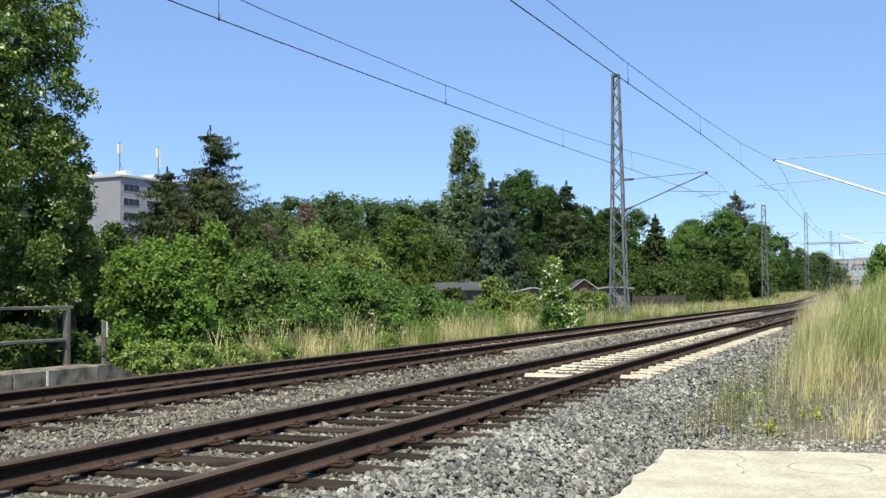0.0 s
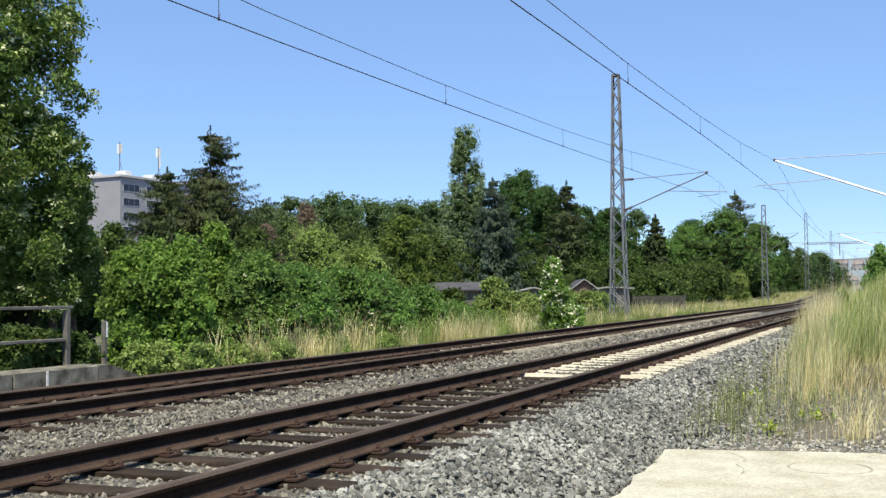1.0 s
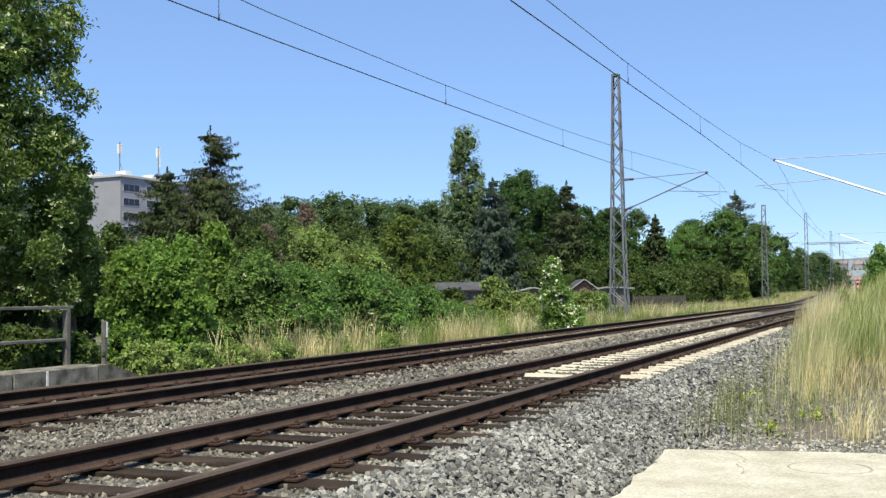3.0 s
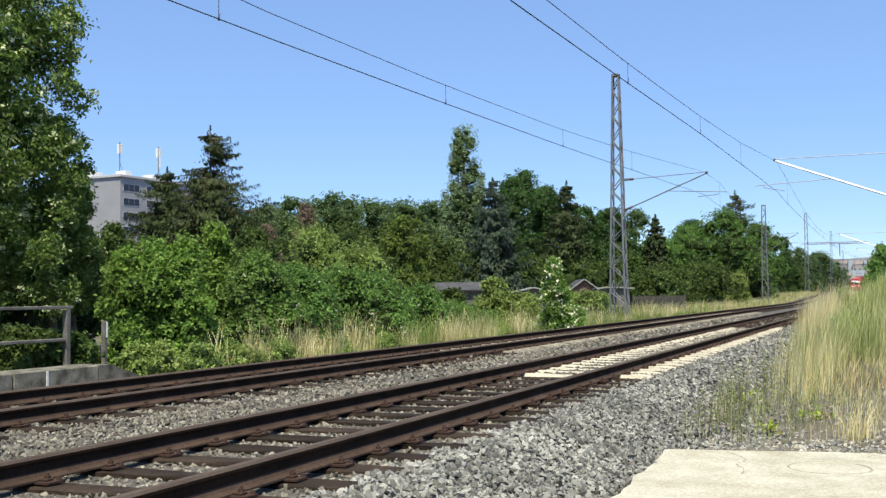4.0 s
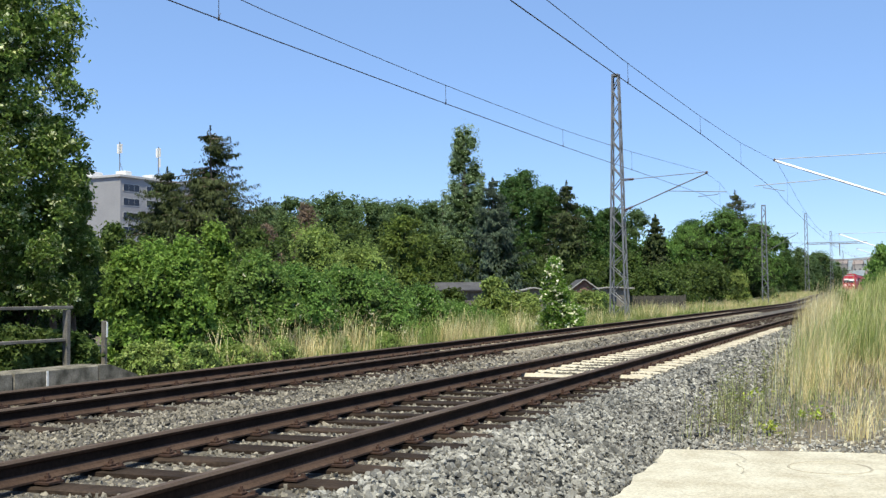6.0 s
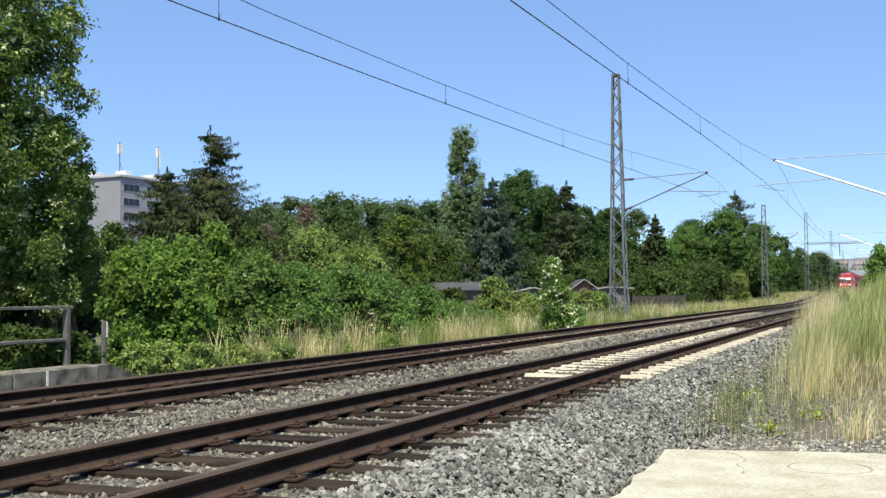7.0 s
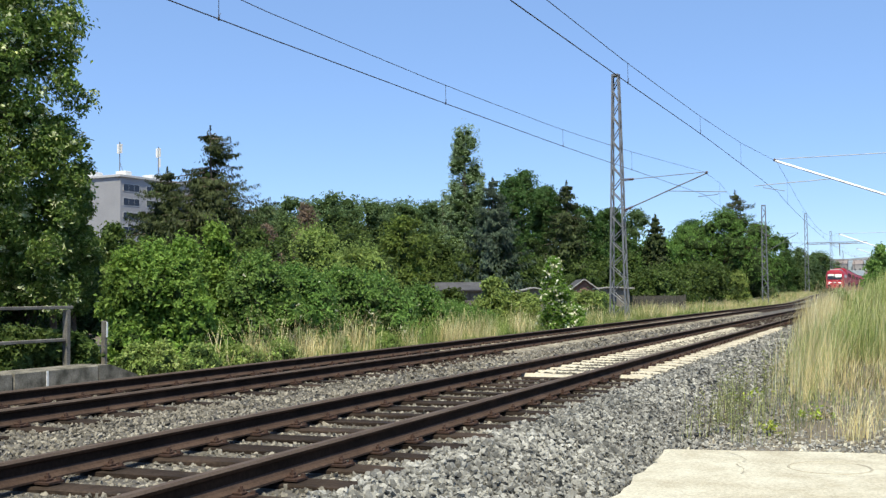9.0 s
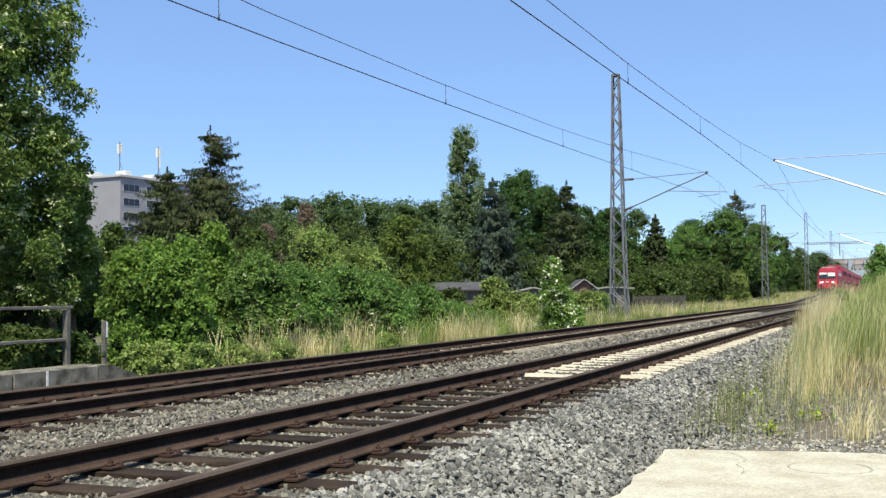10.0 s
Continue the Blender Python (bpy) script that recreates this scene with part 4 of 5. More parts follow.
shed(-21.0, 56.4, -0.3, 2.6, 2.9, 1.66, 0.36, M_wood_grey, M_roof, "garden shed with a dark felt roof among bushes", 112.0)
shed(-21.6, 64.6, -0.2, 1.9, 3.0, 1.45, 0.2, M_wood_grey, M_lightgrey, "low pale-roofed garden hut behind the bushes")
shed(-19.5, 69.9, -0.2, 1.4, 4.0, 1.68, 0.52, M_brick, M_roof, "small red-brown gabled garden house with white verges")
shed(-18.1, 70.6, -0.2, 2.2, 3.0, 1.6, 0.08, M_wood_grey, M_white, "flat white-roofed annex of a garden house")


M_fence = mat("dark_fence_wood", (0.085, 0.08, 0.07), (0.05, 0.046, 0.04), 0.9, scale=5, fine=45, bump=0.3)


def garden_fence():
    t = thing("garden_fence", pose(-16.6, 72.0, -0.1, 0, 0, 32), "weathered grey board fence round a garden", "fence")
    for k in range(34):
        bm = bmesh.new()
        h = random.uniform(0.98, 1.06)
        box(bm, k * 0.13, k * 0.13 + 0.1, 0, 0.02, 0.05, h)
        part("board", bm, M_fence, t)
    for k in range(4):
        bm = bmesh.new()
        box(bm, k * 1.45, k * 1.45 + 0.09, 0.03, 0.12, -0.2, 1.1)
        part("post", bm, M_fence, t)
    for z in (0.25, 0.8):
        bm = bmesh.new()
        box(bm, 0, 4.45, 0.021, 0.03, z, z + 0.07)
        part("rail", bm, M_fence, t)


garden_fence()


# ---- vegetation ----
PLANTS = (
    ("broad", "left_tree", -17.5, 17.1, -0.30, 12.84, 2.3),
    ("broad", "left_tree", -17.1, 18.7, -0.30, 5.45, 1.06),
    ("broad", "left_tree", -20.7, 23.8, -0.30, 3.39, 0.79),
    ("broad", "left_tree", -17.4, 19.7, -0.30, 4.36, 0.66),
    ("bush", "hedge", -13.4, 16.6, -0.30, 2.22, 0.59),
    ("bush", "hedge", -12.8, 16.7, -0.30, 2.29, 1.01),
    ("bush", "hedge", -12.4, 17.0, -0.30, 2.40, 0.97),
    ("bush", "hedge", -13.6, 19.8, -0.30, 3.15, 0.85),
    ("bush", "bramble", -12.5, 19.7, -0.30, 2.21, 1.15),
    ("bush", "bramble", -12.7, 21.8, -0.30, 1.98, 1.25),
    ("bush", "bramble", -12.7, 23.9, -0.30, 2.02, 1.35),
    ("bush", "bramble", -13.0, 26.6, -0.30, 1.86, 1.32),
    ("bush", "bramble", -13.4, 30.2, -0.30, 1.56, 1.30),
    ("bush", "bramble", -13.5, 33.4, -0.30, 1.04, 1.14),
    ("bush", "bramble", -13.7, 36.6, -0.30, 0.67, 0.92),
    ("bush", "willow", -20.6, 36.8, -0.30, 3.90, 2.32),
    ("bush", "willow", -18.1, 35.8, -0.30, 3.03, 1.68),
    ("bush", "scrub", -25.5, 40.2, -0.30, 4.28, 1.98),
    ("bush", "dead", -28.9, 50.7, -0.30, 6.5, 1.35),
    ("bush", "dead", -29.9, 48.1, -0.30, 5.1, 1.2),
    ("bush", "scrub", -23.3, 46.6, -0.30, 3.67, 2.46),
    ("broad", "maple", -24.9, 54.5, -0.30, 5.77, 1.96),
    ("bush", "scrub", -17.3, 42.7, -0.30, 1.5, 1.0),
    ("bush", "shrub", -17.0, 47.1, -0.30, 2.00, 1.18),
    ("bush", "shrub", -15.1, 45.7, -0.30, 1.28, 1.14),
    ("bush", "shrub", -14.4, 54.7, -0.30, 1.39, 1.03),
    ("spruce", "spruce", -35.9, 51.8, -0.30, 11.25, 4.1),
    ("spruce", "spruce", -39.5, 52.6, -0.30, 9.1, 3.4),
    ("poplar", "poplar", -40.5, 103.7, -0.30, 18.95, 2.30),
    ("poplar", "poplar", -44.8, 108.8, -0.30, 13.05, 0.74),
    ("poplar", "poplar", -40.4, 108.3, -0.30, 14.64, 0.79),
    ("bluespruce", "bluespruce", -28.4, 78.8, -0.30, 10.57, 3.0),
    ("broad", "oak", -30.6, 93.0, -0.30, 12.80, 3.81),
    ("broad", "oak", -34.7, 100.1, -0.30, 8.63, 3.34),
    ("broad", "oak", -32.3, 94.4, -0.30, 12.20, 2.21),
    ("broad", "oak", -25.4, 101.8, -0.30, 9.39, 1.97),
    ("spruce", "spruce", -24.7, 86.8, -0.30, 10.88, 3.31),
    ("broad", "oak", -27.5, 90.0, -0.30, 10.83, 3.76),
    ("broad", "oak", -24.6, 91.3, -0.30, 9.07, 3.06),
    ("broad", "oak", -23.5, 98.2, -0.30, 9.28, 2.89),
    ("broad", "birch", -23.7, 108.9, -0.30, 9.93, 2.89),
    ("broad", "linden", -19.9, 99.8, -0.30, 6.61, 2.89),
    ("spruce", "spruce", -19.1, 95.8, -0.30, 8.42, 1.82),
    ("broad", "linden", -18.2, 132.8, -0.08, 11.45, 6.29),
    ("broad", "linden", -24.1, 141.3, 0.06, 9.79, 4.42),
    ("spruce", "spruce", -17.1, 134.9, -0.05, 13.67, 5.54),
    ("broad", "linden", -16.4, 155.3, 0.32, 10.46, 3.94),
    ("broad", "oak", -25.1, 151.6, 0.26, 11.01, 4.73),
    ("bush", "hedge2", -15.6, 96.9, -0.30, 3.83, 4.02),
    ("bush", "hedge2", -17.2, 83.8, -0.30, 3.13, 3.31),
    ("bush", "hedge2", -17.1, 90.3, -0.30, 3.48, 3.31),
    ("bush", "hedge2", -16.6, 140.0, 0.04, 4.48, 5.00),
    ("bush", "willow2", -13.0, 104.2, -0.30, 3.41, 1.38),
    ("bush", "shrub", -17.0, 213.7, 0.75, 7.59, 5.36),
    ("bush", "hedge2", -16.3, 188.7, 0.75, 6.30, 4.75),
    ("broad", "oak", -16.9, 296.7, 0.75, 11.15, 5.32),
    ("broad", "oak", -14.6, 198.3, 0.75, 8.23, 2.98),
    ("broad", "oak", -14.8, 172.2, 0.60, 8.95, 2.26),
    ("broad", "oak", -14.5, 226.6, 0.75, 7.72, 2.94),
    ("broad", "oak", -15.4, 319.2, 0.75, 10.00, 3.80),
    ("bush", "scrub2", -17.1, 243.5, 0.75, 5.51, 5.48),
    ("bush", "scrub2", -17.0, 364.5, 0.75, 6.67, 5.41),
    ("broad", "oak", -14.4, 406.4, 0.75, 8.93, 2.80),
    ("broad", "oak", -15.7, 375.3, 0.75, 10.54, 4.08),
    ("bush", "hedge2", -23.1, 353.3, 0.75, 9.59, 11.46),
    ("bush", "hedge2", -21.0, 472.7, 0.75, 9.02, 9.35),
    ("broad", "alder", -78.6, 129.4, -0.13, 14.15, 6.31),
    ("broad", "alder", -74.8, 133.0, -0.08, 15.01, 6.79),
    ("broad", "alder", -70.8, 136.9, -0.01, 14.92, 6.88),
    ("broad", "alder", -66.6, 140.8, 0.06, 14.65, 6.97),
    ("broad", "alder", -63.0, 144.5, 0.12, 14.38, 6.65),
    ("broad", "alder", -65.6, 100.2, -0.30, 10.97, 4.34),
    ("broad", "alder", -64.0, 103.0, -0.30, 11.73, 4.42),
    ("broad", "alder", -66.2, 112.9, -0.29, 13.65, 5.13),
    ("broad", "alder", -60.8, 112.9, -0.29, 13.89, 5.72),
    ("broad", "alder", -59.8, 119.8, -0.24, 13.61, 5.64),
    ("broad", "alder", -57.5, 125.1, -0.19, 13.74, 5.80),
    ("broad", "alder", -54.6, 128.5, -0.14, 13.54, 5.15),
    ("broad", "alder", -49.6, 130.6, -0.11, 12.29, 5.15),
    ("bush", "scrub2", -43.8, 84.5, -0.30, 7.60, 5.49),
    ("bush", "scrub2", -45.0, 78.6, -0.30, 7.55, 5.20),
    ("bush", "scrub2", -43.9, 68.2, -0.30, 6.69, 3.79),
    ("bush", "scrub2", -33.8, 78.9, -0.30, 6.05, 4.97),
    ("bush", "scrub2", -29.8, 78.5, -0.30, 4.80, 3.97),
    ("bush", "scrub2", -26.8, 81.9, -0.30, 4.17, 4.07),
    ("bush", "scrub2", -22.7, 85.8, -0.30, 4.42, 4.16),
    ("bush", "scrub2", -20.6, 91.0, -0.30, 4.76, 3.39),
    ("bush", "scrub", -27.9, 33.8, -0.30, 4.20, 1.10),
    ("bush", "scrub2", -35.0, 39.5, -0.30, 4.23, 2.37),
    ("bush", "scrub2", -33.3, 42.4, -0.30, 4.18, 2.46),
    ("bush", "scrub2", -30.1, 41.6, -0.30, 3.66, 2.10),
    ("bush", "lowbramble", -12.8, 13.1, -0.30, 0.82, 0.63),
    ("bush", "lowbramble", -12.6, 13.6, -0.30, 0.79, 0.55),
    ("bush", "lowbramble", -12.4, 14.1, -0.30, 0.73, 0.51),
    ("bush", "lowbramble", -13.6, 15.7, -0.30, 0.50, 0.31),
    ("bush", "scrub2", -33.1, 33.8, -0.30, 5.53, 2.08),
    ("bush", "scrub2", -28.6, 31.4, -0.30, 4.08, 1.68),
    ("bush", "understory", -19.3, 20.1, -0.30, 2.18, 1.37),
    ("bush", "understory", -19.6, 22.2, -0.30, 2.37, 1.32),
    ("bush", "herbs", -11.8, 14.9, -0.30, 0.53, 0.42),
    ("bush", "herbs", -11.4, 15.0, -0.30, 0.57, 0.51),
    ("bush", "herbs", -11.2, 15.8, -0.30, 0.50, 0.57),
    ("bush", "herbs", -11.2, 17.1, -0.30, 0.43, 0.56),
    ("bush", "herbs", -11.3, 18.6, -0.30, 0.43, 0.54),
    ("bush", "herbs", -11.5, 24.0, -0.30, 0.35, 0.53),
    ("bush", "herbs", -11.8, 33.1, -0.30, 0.33, 0.70),
    ("bush", "shrub", -14.4, 56.9, -0.30, 1.32, 0.91),
    ("bush", "shrub", -16.4, 58.2, -0.30, 1.40, 0.82),
    ("bush", "elder", -10.9, 37.4, -0.30, 1.6, 0.82),
    ("bush", "elder", -11.3, 37.7, -0.30, 2.66, 0.45),
    ("bush", "scrub", -12.7, 49.0, -0.30, 0.64, 0.63),
    ("bush", "scrub", -13.0, 53.2, -0.30, 0.47, 0.57),
    ("bush", "shrub", -14.3, 43.9, -0.30, 1.04, 0.68),
    ("bush", "rightbush", -0.4, 66.9, -0.30, 4.03, 0.98),
    ("bush", "rightbush", -0.7, 62.4, -0.30, 3.01, 0.73),
    ("bush", "bankweeds", -1.2, 27.7, -0.30, 0.68, 0.23),
    ("bush", "bankweeds", -1.35, 36.0, -0.05, 1.15, 0.32),
    ("bush", "herbs", -11.7, 35.3, -0.30, 0.50, 0.51),
    ("bush", "herbs", -11.9, 29.8, -0.30, 0.36, 0.40),
    ("bush", "herbs", -11.4, 21.3, -0.30, 0.41, 0.38),
)
DETAIL = {"left_tree": (L_tree, 112000, 0.112), "hedge": (L_hedge, 22000, 0.078), "bramble": (L_bramble, 20000, 0.08), "lowbramble": (L_mid, 7000, 0.08), "herbs": (L_herb, 2600, 0.06), "bankweeds": (L_herb, 1300, 0.07), "willow": (L_willow, 16000, 0.11), "scrub": (L_mid, 8500, 0.158), "dead": (L_dead, 7500, 0.13), "maple": (L_yellow, 16000, 0.16), "shrub": (L_willow, 8000, 0.15), "hedge2": (L_mid, 6500, 0.255), "willow2": (L_willow, 6000, 0.14), "scrub2": (L_mid, 6500, 0.24), "understory": (L_painted_shade, 5000, 0.13), "elder": (L_hedge, 18000, 0.085), "rightbush": (L_bramble, 7000, 0.12), "oak": (L_dark, 13500, 0.23), "birch": (L_far, 10000, 0.2), "linden": (L_linden, 20000, 0.21), "alder": (L_far, 11500, 0.28)}
WORDS = {"understory": "undergrowth below a tree, its shade put into a dark leaf colour", "bankweeds": "tall yellow-green weeds on the grassy bank", "herbs": "low light green herbs along the trackside", "lowbramble": "low bright green brambles below a railing", "left_tree": "large deciduous tree with dense green crown and pale clusters", "hedge": "dense bright green shrub beside the track", "bramble": "sprawling green bramble thicket with scattered white blossom", "willow": "rounded grey-green willow shrub", "scrub": "tall tangled green scrub", "dead": "brown withered shrub among green ones", "maple": "young tree with yellow-green crown", "shrub": "yellow-green shrub in the scrubland", "hedge2": "dense green hedge shrub", "willow2": "small upright grey-green shrub beside the track", "scrub2": "dense dark green thicket of shrubs and saplings", "elder": "elder bush with creamy white flower clusters", "rightbush": "tall green shrub on the grassy bank", "oak": "tall dark green deciduous tree", "birch": "light airy grey-green tree", "linden": "broad rounded deciduous tree with full crown", "alder": "tall deciduous tree in a dense row of trees"}
SWAY = []
for seed, (kind, name, x, y, z, h, r) in enumerate(PLANTS):
    rng = np.random.default_rng(900 + seed)
    if kind == "broad":
        # Oaks beyond 190 m take the birch's pale leaves, coloured for haze
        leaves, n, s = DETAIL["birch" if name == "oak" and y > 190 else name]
        n, s = int(n * 0.78), s * 1.07
        big = name == "left_tree"
        n, s = (n, s) if h > 8 or not big else (12000, s)
        t = broad_tree(x, y, z, h, r, leaves, n, s, WORDS[name], low=(0.085 if h > 8 else 0.24) if big else 0.03, lobes=(240 if h > 8 else 30) if big else 62, pale=(L_cluster, 8100, 0.075) if big and h > 8 else None, inner=0.5 if big else 0.54, shell=0.62 if big else 0.36, aspect=0.42 if big else 0.62, lump=0.75 if big else 1.0)
        if big:
            SWAY.append((t, 0.25, 2.1))
    elif kind == "bush":
        leaves, n, s = DETAIL[name]
        n, s = int(n * 0.7), s * 1.12
        pale = {"elder": (L_flower, 1150, 0.1), "bramble": (L_flower, 170, 0.055)}.get(name)
        t = bush(x, y, z, h, r, leaves, n, s, WORDS[name], shape="round" if name in ("elder", "rightbush", "willow2") else "tent" if name == "hedge" and h > 2.9 else "mound", pale=pale, lobes=46 if name in ("hedge", "bramble", "elder") else 26, shoots=190 if name in ("hedge", "bramble", "willow") else 80, long_shoots=1.7 if name in ("hedge", "willow", "elder") else 1.2)
        if name in ("elder", "rightbush"):
            SWAY.append((t, 0.7, 1.7 + 0.1 * (seed % 4)))
        elif name in ("hedge", "bramble", "willow", "bankweeds"):
            SWAY.append((t, 0.3, 1.8 + 0.15 * (seed % 5)))
    elif kind == "spruce":
        conifer(x, y, z, h, r, L_needle, "dark green spruce with drooping ragged boughs", size=0.34 if y < 60 else 0.42, per=13 if y < 60 else 7, ragged=0.42 if y < 60 else 0.22, fine=34 if y < 60 else 22)
    elif kind == "bluespruce":
        conifer(x, y, z, h, r, L_blue, "blue-grey spruce with layered boughs", size=0.36, droop=0.2, per=9)
    else:
        t = poplar(x, y, z, h, r, "slender columnar poplar tree" if h < 16 else "tall columnar poplar rising above the trees", 32000 if h > 16 else 5000, 0.18)
        if h > 16:
            SWAY.append((t, 0.35, 2.6))


# ---- grasses ----
def grass(name, spots, material, height, width, per, label, lean=0.25, heads=None, head_mat=None, spread=0.16, clumps=0):
    """Tufts of curved blades, each blade a tapering ribbon of three pieces."""
    spots = np.asarray(spots, float)
    n = len(spots) * per
    root = np.repeat(spots, per, 0)
    root[:, :2] += rng.normal(0, spread, (n, 2))
    hgt = height * rng.uniform(0.5, 1.15, n) * np.repeat(rng.uniform(0.55, 1.25, len(spots)), per)
    a = np.repeat(rng.uniform(0, 6.2832, len(spots)), per) + rng.normal(0, 1.3, n)
    d = np.stack([np.cos(a), np.sin(a), np.zeros(n)], 1)
    wind = np.array([0.10, -0.04, 0])
    side = np.stack([-d[:, 1], d[:, 0], np.zeros(n)], 1) * (width * rng.uniform(0.6, 1.3, n) / 2)[:, None]
    side = unit(side + rng.normal(0, 1e-4, (n, 3))) * (width * rng.uniform(0.6, 1.3, n) / 2)[:, None]
    bend = lean * rng.uniform(0.1, 1.4, n)
    V = np.empty((n, 7, 3))
    for k, s in enumerate((0.0, 0.4, 0.75)):
        p = root + (d * bend[:, None] + wind) * (hgt * s * s)[:, None] + np.array([0, 0, 1]) * (hgt * (s - 0.12 * s * s * bend))[:, None]
        V[:, 2 * k], V[:, 2 * k + 1] = p - side * (1 - 0.5 * s), p + side * (1 - 0.5 * s)
    tip = root + (d * bend[:, None] + wind) * hgt[:, None] + np.array([0, 0, 1]) * (hgt * (1 - 0.15 * bend))[:, None]
    V[:, 6] = tip
    if clumps:
        order = np.argsort(np.argsort(spots[:, 1] + rng.normal(0, 0.4, len(spots)))) * clumps // len(spots)
        owner = np.repeat(order, per)
        for k in range(clumps):
            own = V[owner == k]
            if len(own):
                c = root[owner == k].mean(0)
                j = np.arange(len(own))[:, None] * 7
                faces = np.concatenate([j + q for q in ([0, 1, 3], [0, 3, 2], [2, 3, 5], [2, 5, 4], [4, 5, 6])])
                tuft = new(name, raw_mesh(name, own.reshape(-1, 3) - c, faces, material))
                tuft.matrix_world = pose(*[float(q) for q in c])
                tagged(tuft, label, "grass", kind="stuff")
                SWAY.append((tuft, 0.9, 1.2 + 0.13 * (k % 6)))
        return
    i = np.arange(n)[:, None] * 7
    F = np.concatenate([i + q for q in ([0, 1, 3], [0, 3, 2], [2, 3, 5], [2, 5, 4], [4, 5, 6])])
    ob = new(name, raw_mesh(name, V.reshape(-1, 3), F, material))
    tagged(ob, label, "grass", kind="stuff")
    if heads:
        pick = rng.random(n) < heads
        P = np.repeat(tip[pick], 5, 0)
        P[:, 2] -= np.tile(np.linspace(0, 0.2, 5), pick.sum()) * height
        P += rng.normal(0, 0.008, P.shape)
        v, f = leaf_cards(P, rng.normal(0, 1, P.shape), 0.035 * height + 0.008, 0.16, 0.05, np.tile([0.1, 0, 1.0], (len(P), 1)) + rng.normal(0, 0.2, P.shape))
        hb = new(name + "_heads", raw_mesh(name + "_heads", v, f, head_mat))
        tagged(hb, "feathery pale seed heads of tall grass", "grass", kind="stuff")


def spots_in(x0, x1, y0, y1, n, keep=None):
    x, y = rng.uniform(x0, x1, n), rng.uniform(y0, y1, n)
    if keep is not None:
        k = keep(x, y)
        x, y = x[k], y[k]
    return np.stack([x, y, ground_z(x, y) - 0.02], 1)


edge = lambda x, y: x > np.interp(y, [11, 14.5, 16, 20, 25, 29, 35, 48, 90], [0.3, -1.2, -1.35, -1.5, -1.7, -1.9, -2.2, -2.7, -2.9]) + rng.normal(0, 0.14, len(y))
patchy = lambda x, y: edge(x, y) & (y > np.interp(x, [-1.1, -0.8, 0.6], [15, 18.6, 19.4])) & ((np.sin(x * 4.3 + y * 1.1) + np.sin(y * 2.3 - x * 2) + rng.normal(0, 0.5, len(y)) > -0.6) | (y > 30))
clumpy = lambda x, y: edge(x, y) & (y > np.interp(x, [-1.1, -0.8, 0.6], [15, 18.2, 19])) & (np.sin(x * 3.1 + y * 0.7) + np.sin(y * 1.9 - x) + rng.normal(0, 0.7, len(y)) > -0.3)
grass("bank_grass", spots_in(-2.9, 3.5, 17.5, 60, 2200, patchy), L_bank, 0.85, 0.0065, 17, "tall green and straw-coloured grass on the bank", heads=0.05, head_mat=L_straw, lean=0.5)
grass("bank_straw", spots_in(-2.9, 2.5, 18.0, 60, 1000, clumpy), L_straw, 1.0, 0.0065, 12, "tall dry straw-coloured grass on the bank", lean=0.35, clumps=14)
grass("bank_edge_straw", spots_in(-1.8, -0.95, 14.8, 21, 85, edge), L_straw, 1.0, 0.0065, 16, "pale dry grass tufts at the edge of the ballast", clumps=6)
grass("slab_edge_weeds", spots_in(-2.15, -0.9, 11.3, 16.5, 50), L_weedy, 0.62, 0.0055, 8, "sparse green weeds at the foot of the ballast", spread=0.05, lean=0.4)
grass("slab_edge_grass", spots_in(-1.0, 1.6, 11.7, 18.5, 95), L_straw, 0.4, 0.006, 14, "sparse dry grass in stony soil beside the slab", lean=0.6)
grass("slab_edge_green", spots_in(-1.0, 1.6, 12.4, 18.5, 70), L_lush, 0.35, 0.006, 10, "sparse green grass in stony soil beside the slab", lean=0.6)
grass("trackside_straw", spots_in(-2.5, -1.4, 26, 52, 620, edge), L_straw, 1.3, 0.008, 12, "tall pale dry grass leaning over the track edge", clumps=8)
grass("trackside_tufts", spots_in(-2.8, -2.1, 37, 54, 130), L_straw, 1.35, 0.009, 12, "tall pale dry grass at the foot of the bank", clumps=4)
grass("trackside_green", spots_in(-2.3, 1.5, 34, 90, 1000), L_bank, 1.1, 0.014, 10, "tall green grass on the bank along the line")
grass("slab_tufts", [(px + dx, py + dy, float(ground_z(px, py)) - 0.02) for px, py in ((-0.36, 11.75), (-0.02, 12.3), (-1.05, 15.2)) for dx, dy in ((0, 0), (0.07, 0.05), (-0.06, 0.06))], L_straw, 0.46, 0.005, 24, "tufts of dry straw-coloured grass beside the slab", lean=0.5, spread=0.06)
grass("bank_green", spots_in(-2.2, 2.0, 17, 40, 1300, lambda x, y: edge(x, y) & (np.sin(x * 2.1 + y * 0.6 + 1) + np.sin(y * 0.9 - x) > -0.4)), L_lush, 0.68, 0.008, 14, "dense low green grass among dry stalks on the bank", lean=0.5, spread=0.2)
grass("bank_thatch", spots_in(-2.6, 4, 15.5, 34, 1500, lambda x, y: x > np.interp(y, [15, 29, 34], [-0.9, -1.9, -2.2])), L_thatch, 0.34, 0.010, 9, "low matted dry grass under the taller stalks", lean=0.9, spread=0.2)
CLUMPS = ((15.2, 18.6, 10), (18.8, 22.6, 19), (23.9, 24.9, 4), (26.9, 29.2, 19), (29.2, 30.7, 5), (32.5, 35.8, 9), (38.5, 46, 11), (46, 60, 20))
verge_spots = np.concatenate([spots_in(-11.55, -10.95, y0, y1, n) for y0, y1, n in CLUMPS])
